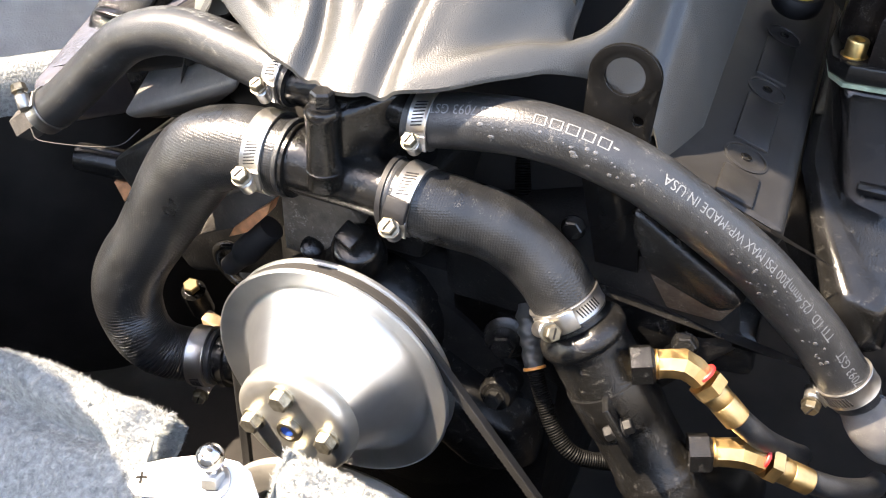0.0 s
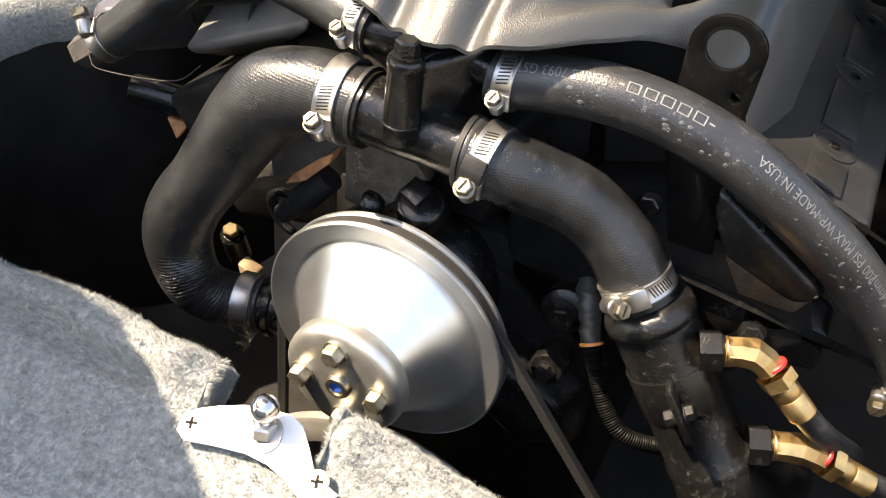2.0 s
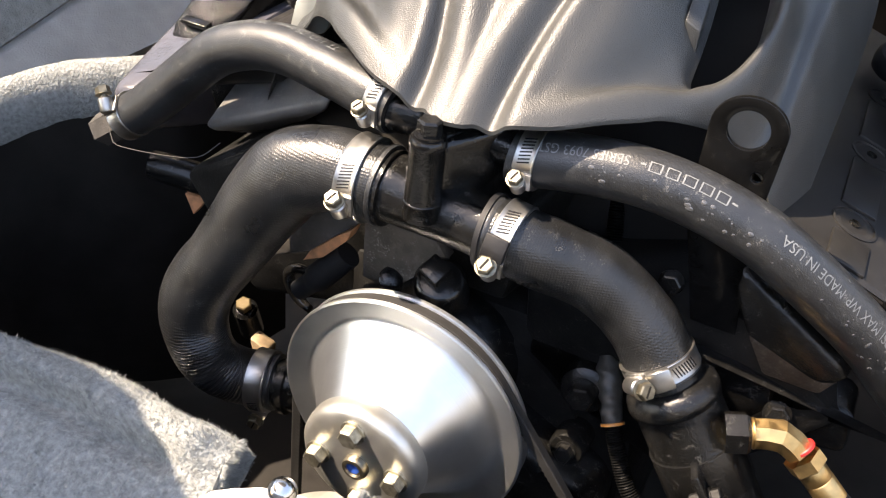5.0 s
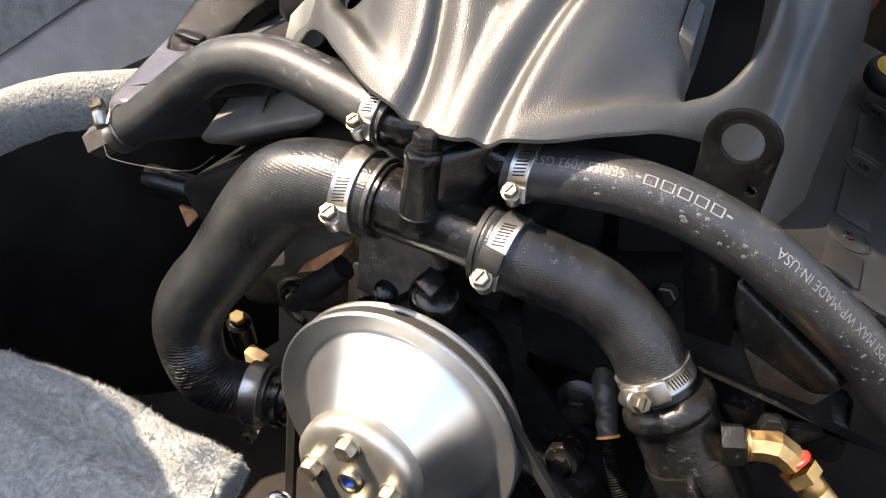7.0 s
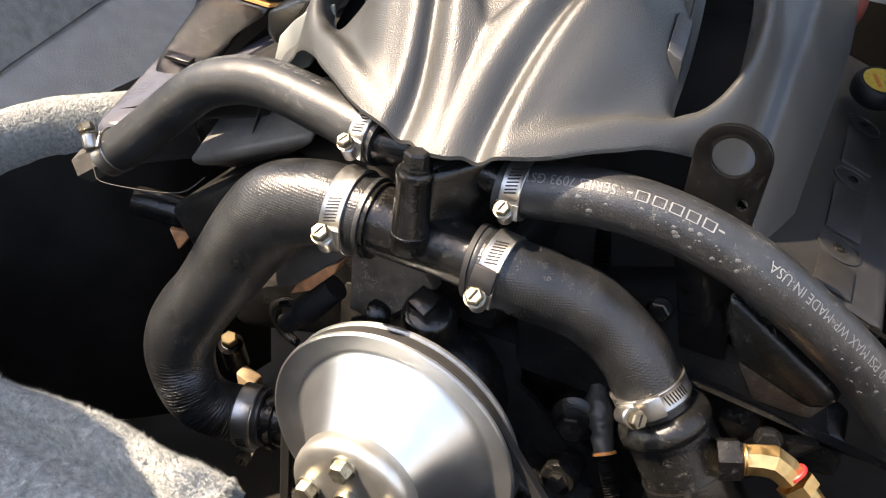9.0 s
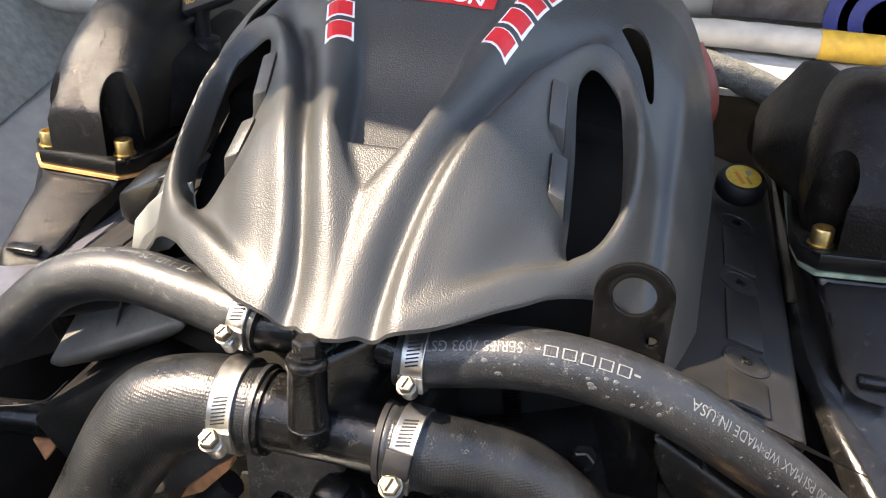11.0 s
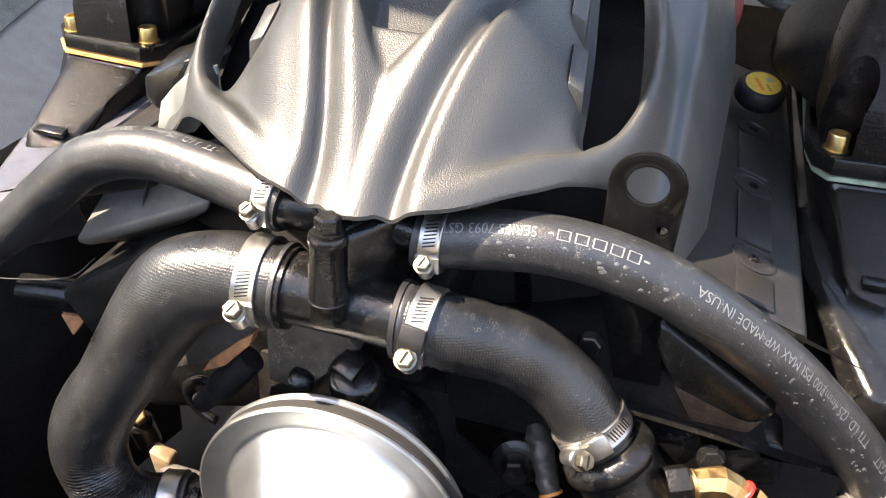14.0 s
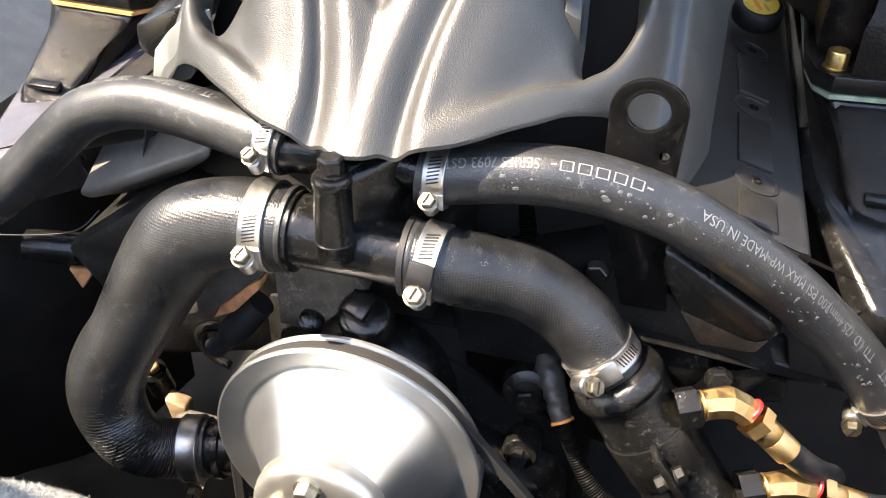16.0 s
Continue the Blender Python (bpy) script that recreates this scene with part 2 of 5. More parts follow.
def spline(points, step=0.004):
    """Catmull-Rom through rows of numbers, resampled at even steps of the first three."""
    p = np.array(points, float)
    p = np.vstack([2 * p[0] - p[1], p, 2 * p[-1] - p[-2]])
    out = []
    for i in range(1, len(p) - 2):
        for t in np.linspace(0, 1, 24, endpoint=False):
            out.append(0.5 * (2 * p[i] + (p[i + 1] - p[i - 1]) * t + (2 * p[i - 1] - 5 * p[i] + 4 * p[i + 1] - p[i + 2]) * t * t
                              + (3 * p[i] - p[i - 1] - 3 * p[i + 1] + p[i + 2]) * t ** 3))
    out.append(p[-2])
    out = np.array(out)
    d = np.r_[0, np.cumsum(np.linalg.norm(np.diff(out[:, :3], axis=0), axis=1))]
    s = np.linspace(0, d[-1], max(3, int(d[-1] / step)))
    return np.array([np.interp(s, d, out[:, k]) for k in range(out.shape[1])]).T, s


class Tube:
    """A hose along points (x, y, z, radius). Angles are taken from the direction ref."""

    def __init__(self, points, ref=(0, -0.6, 0.8), step=0.004):
        self.p, self.s = spline(points, step)
        self.t = np.gradient(self.p[:, :3], axis=0)
        self.t /= np.linalg.norm(self.t, axis=1)[:, None]
        r = np.array(ref, float)
        a = r - self.t * (self.t @ r)[:, None]
        self.a = a / np.linalg.norm(a, axis=1)[:, None]
        self.b = np.cross(self.t, self.a)

    def at(self, s, ang, lift=0.0):
        i = [np.interp(s, self.s, self.p[:, k]) for k in range(4)]
        a = np.array([np.interp(s, self.s, self.a[:, k]) for k in range(3)])
        b = np.array([np.interp(s, self.s, self.b[:, k]) for k in range(3)])
        return Vector(np.array(i[:3]) + (i[3] + lift) * (a * math.cos(ang) + b * math.sin(ang)))

    def mesh(self, seg=36, shape=None, bm=None):
        bm = bm or bmesh.new()
        rings = []
        for i in range(len(self.p)):
            ring = []
            for k in range(seg):
                w = 2 * math.pi * k / seg
                r = self.p[i, 3] + (shape(self.s[i], w) if shape else 0)
                ring.append(bm.verts.new(self.p[i, :3] + r * (self.a[i] * math.cos(w) + self.b[i] * math.sin(w))))
            rings.append(ring)
        grid_faces(bm, rings)
        bm.faces.new(rings[0][::-1])
        bm.faces.new(rings[-1])
        return bm


def hex_bolt(parent, at, out, size, height, material, name="bolt", washer=True, slot=False, label=""):
    """A hexagon head, chamfered, with a washer face; out is the way that it points."""
    m = axes(at, out, (0.3, 0.2, 0.9))
    bm = bmesh.new()
    if washer:
        lathe([(size * 0.68, -0.0002), (size * 0.68, height * 0.18), (size * 0.5, height * 0.2)], m, 24, bm)
    rings = []
    for r, h in ((size * 0.577, height * 0.18), (size * 0.577, height * 0.88), (size * 0.48, height)):
        rings.append([bm.verts.new(m @ Vector((r * math.cos(math.pi / 3 * i), r * math.sin(math.pi / 3 * i), h))) for i in range(6)])
    grid_faces(bm, rings)
    bm.faces.new(rings[-1])
    ob = part(name, bm, material, parent, label)
    if slot:
        part("screw_slot", box(m @ Matrix.Translation((0, 0, height)), size * 0.75, size * 0.12, 0.0008), M_VOID, ob)
    return ob


def clamp(at, axis, r, screw, width=0.013, group="worm-drive hose clamps", cover=None, tail=1, k=1.0, tilt=-26):
    """A worm-drive hose clamp round axis; screw is the way from the axis to its screw housing. cover: the paint of a block over the band."""
    m = axes(at, axis, screw)
    c = thing("hose_clamp", "stainless worm-drive hose clamp tightened round a rubber hose", "hose clamp", at, group)
    part("band", lathe([(r, -width / 2), (r + 0.0011, -width / 2), (r + 0.0014, -width / 2 + 0.0005), (r + 0.0010, -width / 2 + 0.0016), (r + 0.0010, width / 2 - 0.0016), (r + 0.0014, width / 2 - 0.0005), (r + 0.0011, width / 2), (r, width / 2)], m, 56), M_STEEL, c)
    bm = bmesh.new()
    first = 0.0215 if cover else 0.0095
    for i in range(8):
        a = tail * (first + i * 0.0021) / r
        q = m @ Matrix.Rotation(a, 4, "Z") @ Matrix.Translation((r + 0.0011, 0, 0)) @ Matrix.Rotation(radians(16), 4, "X")
        box(q, 0.0005, 0.0009, width * 0.58, 0, bm)
    part("slot_strip", bm, M_DARKRUB, c, "dark slots cut in the band", kind="stuff")
    # the screw leans outward, its head free of the housing
    q = m @ Matrix.Translation((r + 0.0066, 0, 0)) @ Matrix.Rotation(radians(90), 4, "X") @ Matrix.Rotation(radians(tilt), 4, "Y")
    part("screw_housing", lathe([(0.0030 * k, -0.0030 * k), (0.0046 * k, -0.0026 * k), (0.0058 * k, -0.0012 * k), (0.0058 * k, 0.0085 * k), (0.0047 * k, 0.0100 * k), (0.0030 * k, 0.0104 * k)], q, 26), M_STEEL, c)
    part("saddle", box(m @ Matrix.Translation((r + 0.0017, -0.002, 0)), 0.0022, 0.015 * k, width * 1.14, 0.0008), M_STEEL, c)
    if cover:
        part("block", hull([m @ Matrix.Rotation(tail * a / r, 4, "Z") @ Vector((r + h, 0, z)) for a in (0.005, 0.011, 0.0185) for h in (0.0012, 0.0058) for z in (-width * 0.55, width * 0.55)], 0.0012, 2), cover, c)
    out = q.to_3x3() @ Vector((0, 0, -1))
    part("screw_neck", lathe([(0.0030 * k, 0), (0.0030 * k, 0.004 * k)], axes(q @ Vector((0, 0, -0.0025 * k)), out), 16), M_ZINC, c)
    head = axes(q @ Vector((0, 0, -0.0058 * k)), out, m.to_3x3() @ Vector((0.25, 0, 1)))
    part("screw_flange", lathe([(0.0050 * k, -0.0010 * k), (0.0067 * k, -0.0006 * k), (0.0068 * k, 0.0004 * k), (0.0046 * k, 0.0010 * k)], head, 26), M_ZINC, c)
    hex_bolt(c, head.translation, out, 0.0102 * k, 0.0062 * k, M_ZINC, "screw", False, True)
    return c


def words(text, size, place, parent, material, name="lettering", squeeze=1.0, bold=0.0, lean=0.0):
    """Letters laid on a surface: place(x, y) gives the point for a place on the line of text."""
    cu = bpy.data.curves.new(name, "FONT")
    cu.body, cu.size, cu.align_x, cu.align_y, cu.resolution_u = text, size, "LEFT", "CENTER", 3
    cu.offset, cu.shear = bold, lean
    ob = bpy.data.objects.new(name, cu)
    scene.collection.objects.link(ob)
    dg = bpy.context.evaluated_depsgraph_get()
    me = bpy.data.meshes.new_from_object(ob.evaluated_get(dg))
    bpy.data.objects.remove(ob)
    bm = bmesh.new()
    bm.from_mesh(me)
    bpy.data.meshes.remove(me)
    bmesh.ops.subdivide_edges(bm, edges=[e for e in bm.edges if e.calc_length() > size * 0.3], cuts=2)
    bmesh.ops.triangulate(bm, faces=bm.faces)
    wide = max(v.co.x for v in bm.verts)
    for v in bm.verts:
        v.co = place(v.co.x * squeeze, v.co.y)
    return part(name, bm, material, parent, smooth=False), wide * squeeze


# ---- the boat round the engine ----
def slab(name, label, corners, thick, material, category="panel", kind="structure"):
    """A flat board: four corners of its face, thickened behind it."""
    a, b, c, d = [Vector(v) for v in corners]
    n = (b - a).cross(d - a).normalized() * -thick
    bm = bmesh.new()
    f = [bm.verts.new(v) for v in (a, b, c, d)]
    g = [bm.verts.new(v + n) for v in (a, b, c, d)]
    bm.faces.new(f)
    bm.faces.new(g[::-1])
    for i in range(4):
        bm.faces.new((f[i], f[(i + 1) % 4], g[(i + 1) % 4], g[i]))
    return tagged(part(name, bm, material), label, category, kind=kind)


# bay surfaces coloured near-black, to read as the dark void round the engine
slab("floor", "near-black bilge floor under the engine", ((-1.0, -1.2, 0.08), (1.1, -1.2, 0.08), (1.1, 1.6, 0.08), (-1.0, 1.6, 0.08)), 0.03, M_VOID, "floor")
slab("wall_port", "near-black inner hull side", ((-0.56, -0.4, 0.1), (-0.56, 0.30, 0.1), (-0.56, 0.30, 0.50), (-0.56, -0.4, 0.50)), 0.02, M_VOID, "wall")
slab("wall_starboard", "near-black inner hull side", ((0.72, 1.3, 0.1), (0.72, -0.6, 0.1), (0.72, -0.6, 0.62), (0.72, 1.3, 0.62)), 0.02, M_VOID, "wall")
slab("wall_transom", "near-black inner transom", ((-0.64, 1.02, 0.1), (0.9, 1.02, 0.1), (0.9, 1.02, 0.66), (-0.64, 1.02, 0.66)), 0.02, M_VOID, "wall")
slab("wall_bulkhead", "near-black bulkhead below the carpeted board", ((0.72, -0.145, 0.1), (-0.56, -0.145, 0.1), (-0.56, -0.145, 0.49), (0.72, -0.145, 0.49)), 0.02, M_VOID, "wall")

# unseen walls, added to keep low sky out of the engine's reflections
M_ADDED_GREY = mat("added_wall_grey", (0.32, 0.32, 0.31), 0.4, vary=0.08, scale=12, bump=0.1)
slab("wall_added_fwd", "plain grey wall added out of view forward of the engine bay", ((1.4, -1.6, 0.08), (-1.4, -1.6, 0.08), (-1.4, -1.6, 1.25), (1.4, -1.6, 1.25)), 0.03, M_ADDED_GREY, "wall")
slab("wall_added_side", "plain grey wall added out of view to starboard", ((1.25, 1.6, 0.08), (1.25, -1.6, 0.08), (1.25, -1.6, 1.0), (1.25, 1.6, 1.0)), 0.03, M_ADDED_GREY, "wall")

# dark wall added out of view aft; it blocks the bright horizon in reflections
M_ADDED_DARK = mat("added_wall_dark", (0.055, 0.055, 0.050), 0.9, vary=0.3, scale=3, bump=0.3, bscale=20, dist=0.01, spec=0.1)
slab("wall_added_aft", "plain dark wall added out of view aft of the boat", ((-5.0, 3.4, -0.6), (4.2, 3.4, -0.6), (4.2, 3.4, 3.2), (-5.0, 3.4, 3.2)), 0.1, M_ADDED_DARK, "wall")

# side panel beyond the port coaming, with a darker strip along it
slab("side_panel", "smooth grey carpeted cockpit side panel", ((-0.66, -0.6, 0.44), (-0.66, 1.5, 0.44), (-1.10, 1.5, 0.66), (-1.10, -0.6, 0.66)), 0.03, M_GEL, "side panel")
slab("side_panel_upper", "darker grey carpet on the cockpit side", ((-0.664, -0.06, 0.448), (-0.952, 1.5, 0.592), (-1.25, 1.5, 0.95), (-1.25, -0.6, 0.95)), 0.03,
     mat("grey_side_carpet", (0.25, 0.265, 0.255), 0.95, vary=0.2, scale=60, bump=0.8, bscale=400, dist=0.003, spec=0.1), "side panel")

# added sheets, out of view overhead, shade engine rear, side panel and port carpet
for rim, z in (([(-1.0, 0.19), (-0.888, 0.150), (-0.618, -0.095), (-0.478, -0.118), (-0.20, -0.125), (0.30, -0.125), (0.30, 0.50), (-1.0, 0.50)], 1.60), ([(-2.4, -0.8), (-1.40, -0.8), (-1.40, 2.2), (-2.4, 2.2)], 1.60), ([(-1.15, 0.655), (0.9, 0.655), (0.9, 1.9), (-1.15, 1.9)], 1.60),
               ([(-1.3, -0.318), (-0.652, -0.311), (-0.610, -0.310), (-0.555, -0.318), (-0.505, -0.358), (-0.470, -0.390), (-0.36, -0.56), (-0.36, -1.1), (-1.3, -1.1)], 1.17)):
    tagged(part("canopy", prism(rim, Matrix.Translation((0, 0, z)), 0.01), M_GEL, smooth=False), "grey sheet added overhead out of view to cast shade", "canopy", kind="structure")


def fuzz(x, y, amp=0.0016, f=70.0):
    return amp * noise.noise(Vector((x * f, y * f, 3.1))) + amp * 0.5 * noise.noise(Vector((x * f * 3, y * f * 3, 8.0)))


# carpeted coaming, port side
co = Tube([(-0.62, -0.16, 0.411, 0.030), (-0.60, 0.02, 0.466, 0.030), (-0.552, 0.125, 0.506, 0.030), (-0.505, 0.185, 0.526, 0.030), (-0.455, 0.225, 0.533, 0.030), (-0.41, 0.28, 0.531, 0.030), (-0.38, 0.40, 0.521, 0.030)], ref=(0, 0, 1), step=0.006)
coaming = tagged(part("coaming", co.mesh(40, lambda s, w: 1 / math.hypot(math.cos(w) / 0.036, math.sin(w) / 0.019) - 0.030 + fuzz(s, w * 0.03, 0.0008, 60)), M_CARPET), "grey carpet-wrapped rounded coaming beside the engine", "coaming", kind="structure")
# near-black sheet closes the dark void below the coaming
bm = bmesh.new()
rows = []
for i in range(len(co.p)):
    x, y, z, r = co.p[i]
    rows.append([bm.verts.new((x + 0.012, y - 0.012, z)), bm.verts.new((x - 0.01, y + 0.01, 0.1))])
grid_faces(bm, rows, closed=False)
tagged(part("coaming_skirt", bm, M_VOID), "near-black sheet below the carpeted coaming", "lining", kind="structure")

# carpeted board in front of the engine
BN = Vector((0, -0.41, 0.912)).normalized()
BY = Vector((0, 0.912, 0.41))
B0 = Vector((0.0, -0.150, 0.530))


def board(x, v, h=0.0):
    """A point on the board: x across, v up its slope, h above it."""
    return B0 + Vector((x, 0, 0)) + BY * v + BN * h


def board_edge(x):
    """How far the rear edge of the carpet reaches at x."""
    if -0.047 < x < 0.040:
        return 0.006 - 0.10 * (x + 0.047)
    e = 0.040 + 0.004 * math.sin(x * 31) + (0.004 * math.exp(-((x + 0.06) / 0.02) ** 2))
    return e


def board_top(x, v):
    e = board_edge(x)
    lip = 0.011 * math.exp(-((v - e + 0.016) / 0.012) ** 2) if not -0.047 < x < 0.040 else 0.0
    corner = 0.016 * math.exp(-(((x + 0.074) / 0.017) ** 2 + ((v - 0.035) / 0.022) ** 2)) + 0.010 * math.exp(-(((x - 0.056) / 0.016) ** 2 + ((v - 0.03) / 0.02) ** 2))
    crease = -0.0120 * math.exp(-((v - 0.0095 - 0.0015 * math.sin(x * 60)) / 0.0080) ** 2) * min(1, max(0, (-0.072 - x) / 0.02))
    return lip + corner + crease + fuzz(x, v, 0.0022, 55)


bm = bmesh.new()
xs = sorted(set([round(v, 4) for v in np.arange(-0.56, 0.72, 0.006)] + [-0.0475, -0.0465, 0.0395, 0.0405]))
rings = []
for x in xs:
    e = board_edge(x)
    vs = [-0.75, -0.5, -0.38] + list(np.linspace(-0.30, -0.036, 34)) + list(np.linspace(-0.03, e - 0.016, 26))
    ring = [bm.verts.new(board(x, v, board_top(x, v))) for v in vs]
    for a in np.linspace(0, math.pi, 9):
        ring.append(bm.verts.new(board(x, e - 0.012 + 0.012 * math.sin(a) + fuzz(x, a, 0.001, 90), -0.013 + 0.013 * math.cos(a) + board_top(x, e - 0.012) * (math.cos(a) + 1) / 2)))
    ring.append(bm.verts.new(board(x, -0.75, -0.026)))
    rings.append(ring)
grid_faces(bm, rings, closed=False)
carpet = thing("carpeted_board", "thick grey carpet over the board in front of the engine", "carpet", B0)
part("carpet", bm, M_CARPET, carpet)

# gas-strut plate with its ball stud
plate = thing("strut_plate", "white metal plate with ball stud and screws in a carpet notch", "mounting plate", B0)
outline = [(-0.056, -0.010), (-0.057, -0.002), (-0.052, 0.006), (-0.040, 0.013), (-0.026, 0.020), (-0.012, 0.025), (0.004, 0.027), (0.014, 0.024), (0.023, 0.015), (0.032, 0.004),
           (0.044, 0.000), (0.050, 0.001), (0.052, 0.004), (0.053, -0.002), (0.050, -0.010), (0.044, -0.015), (0.036, -0.015), (0.020, -0.008), (0.006, -0.004), (-0.010, -0.004), (-0.030, -0.009), (-0.048, -0.014)]
outline = [(x, v) for x, v in outline if (x, v) not in ((0.050, 0.001), (0.052, 0.004))]
pm = Matrix((Vector((1, 0, 0)), BY, BN)).transposed().to_4x4()
pm.translation = board(0.006, 0, 0.0055)
part("plate", prism(outline, pm, 0.003, 0.0008), M_WHITE, plate)
M_SCREW = mat("dull_screw_steel", (0.30, 0.28, 0.25), 0.42, 0.9, vary=0.25, scale=300, bump=0.2)
for sx, sv in ((-0.049, -0.003), (0.0385, -0.0010)):
    q = pm @ Matrix.Translation((sx, sv, 0.003))
    s = part("screw", lathe([(0.0074, 0), (0.0073, 0.0005), (0.0045, 0.0012), (0.0, 0.0014)], q, 28), M_SCREW, plate)
    bm = bmesh.new()
    for a in (20, 110):
        box(q @ Matrix.Translation((0, 0, 0.0012)) @ Matrix.Rotation(radians(a), 4, "Z"), 0.0074, 0.0017, 0.0010, 0, bm)
    part("cross_slot", bm, M_VOID, s)
STUD = Vector((0.04, 0.10, 1)).normalized()
q = pm @ Matrix.Translation((-0.006, 0.010, 0.003))
part("stud_washer", lathe([(0.0125, 0), (0.0125, 0.0016), (0.009, 0.0018)], q, 32), M_STEEL, plate)
q = axes(q.translation - STUD * 0.001, STUD, (1, 0, 0))
hex_bolt(plate, q.translation, STUD, 0.0145, 0.011, M_STEEL, "stud_nut", False)
ball = [(0.0050, 0.009), (0.0045, 0.0145)] + [(0.0088 * math.cos(a), 0.0220 + 0.0088 * math.sin(a)) for a in np.linspace(-0.95, 1.55, 16)]
part("ball", lathe(ball, q, 36), mat("chrome", (0.62, 0.60, 0.58), 0.14, 1.0, vary=0.05, bump=0.0), plate, "polished ball head")


# ---- engine front ----
block = thing("engine_block", "black painted engine block and front cover, dusty", "engine", (0, 0.3, 0.3))
part("block", box(Matrix.Translation((0.03, 0.36, 0.36)), 0.26, 0.55, 0.40, 0.02), M_GRIT, block)
part("timing_cover", lathe([(0.115, 0), (0.12, 0.004), (0.12, 0.02), (0.10, 0.024), (0.05, 0.03)], axes((0.01, 0.10, 0.42), (0, -1, 0)), 40), M_GRIT, block)
part("cylinder_head", hull([(0.05, 0.085, 0.60), (0.17, 0.085, 0.64), (0.28, 0.085, 0.57), (0.20, 0.085, 0.46), (0.06, 0.085, 0.50), (0.05, 0.5, 0.60), (0.17, 0.5, 0.64), (0.28, 0.5, 0.57), (0.20, 0.5, 0.46), (0.06, 0.5, 0.50)], 0.008), M_GRIT, block)
part("cylinder_head", hull([(-0.05, 0.095, 0.60), (-0.17, 0.095, 0.63), (-0.27, 0.095, 0.56), (-0.20, 0.095, 0.46), (-0.06, 0.095, 0.50), (-0.05, 0.5, 0.60), (-0.17, 0.5, 0.63), (-0.27, 0.5, 0.56), (-0.20, 0.5, 0.46), (-0.06, 0.5, 0.50)], 0.008), M_GRIT, block)
part("intake_manifold", hull([(-0.040, 0.075, 0.57), (0.040, 0.075, 0.57), (0.05, 0.075, 0.652), (-0.05, 0.075, 0.648), (-0.11, 0.45, 0.58), (0.11, 0.45, 0.58), (0.11, 0.45, 0.70), (-0.11, 0.45, 0.70)], 0.005), M_GRIT, block)
# dark fills added behind the cover's openings, so that they read black
part("plenum_fill", hull([(-0.185, 0.13, 0.60), (0.185, 0.13, 0.60), (-0.172, 0.15, 0.685), (0.18, 0.15, 0.685), (-0.168, 0.25, 0.780), (0.168, 0.25, 0.780), (-0.15, 0.5, 0.805), (0.155, 0.5, 0.805), (-0.15, 0.5, 0.60), (0.16, 0.5, 0.60)], 0.02), M_VOID, block)
for sx in (-1, 1):
    part("slot_fill", hull([(sx * x, y, z) for x, y, z in ((0.10, 0.25, 0.795), (0.163, 0.25, 0.785), (0.10, 0.5, 0.83), (0.160, 0.5, 0.805), (0.10, 0.25, 0.72), (0.163, 0.25, 0.72), (0.10, 0.5, 0.72), (0.160, 0.5, 0.72))], 0.006), M_VOID, block)
fm = axes((0, 0.066, 0), (0, -1, 0), (1, 0, 0))
part("front_rail", prism([(-0.066, 0.618), (-0.012, 0.622), (0.002, 0.606), (-0.030, 0.572), (-0.045, 0.560), (-0.066, 0.562)], fm, 0.012, 0.002), mat("dusty_brown_casting", (0.062, 0.053, 0.044), 0.6, vary=0.5, scale=50, bump=0.6, bscale=450, dist=0.001, dust=0.3, spec=0.3, flecks=0.5, fleck_scale=900), block, "dusty grey-brown casting")
part("side_rail", prism([(-0.150, 0.545), (-0.128, 0.588), (-0.098, 0.606), (-0.062, 0.615), (-0.080, 0.598), (-0.112, 0.565)], fm, 0.010, 0.002), M_DUSTY, block, "dusty black casting")
part("gasket_strip", prism([(-0.118, 0.556), (-0.112, 0.567), (-0.088, 0.591), (-0.074, 0.603), (-0.079, 0.590), (-0.100, 0.566)], fm, 0.013, 0.001), M_COPPER, block, "rust-red gasket edge")
part("rail_bolt", lathe([(0.009, -0.02), (0.009, 0.004), (0.006, 0.006)], axes((-0.040, 0.052, 0.572), (0.3, -0.6, 0.8)), 20), M_BLACK, block)
part("pump_body", lathe([(0.060, 0), (0.062, 0.01), (0.055, 0.03), (0.032, 0.045), (0.028, 0.062)], axes((0, 0.088, 0.5), (0, -1, 0)), 36), M_CAST, block)
part("pump_arm", hull([(-0.02, 0.03, 0.50), (0.02, 0.03, 0.50), (0.13, 0.05, 0.44), (0.15, 0.06, 0.40), (0.10, 0.05, 0.38), (-0.02, 0.09, 0.50), (0.02, 0.09, 0.52), (0.15, 0.10, 0.45), (0.15, 0.10, 0.38)], 0.008), M_CAST, block)
# pump inlet stub on the port side
nip = Tube([(-0.04, 0.05, 0.47, 0.026), (-0.07, 0.037, 0.457, 0.021), (-0.10, 0.030, 0.448, 0.0205), (-0.118, 0.026, 0.446, 0.0205), (-0.15, 0.020, 0.443, 0.019)], ref=(0, -1, 0))
part("inlet_stub", nip.mesh(32), M_BLACK, block, "glossy black stub")
part("stub_collar", lathe([(0.020, -0.003), (0.0235, -0.002), (0.0235, 0.003), (0.020, 0.004)], axes((-0.113, 0.027, 0.446), (-0.97, -0.17, -0.1)), 36), M_BLACK, block)
# bolts, plug and small lumps on the front
hex_bolt(block, (0.114, 0.056, 0.475), (0, -1, 0.2), 0.0115, 0.010, M_GRIT, "bolt")
hex_bolt(block, (0.114, 0.068, 0.525), (0.1, -1, 0.2), 0.017, 0.014, M_BLACK, "bolt")
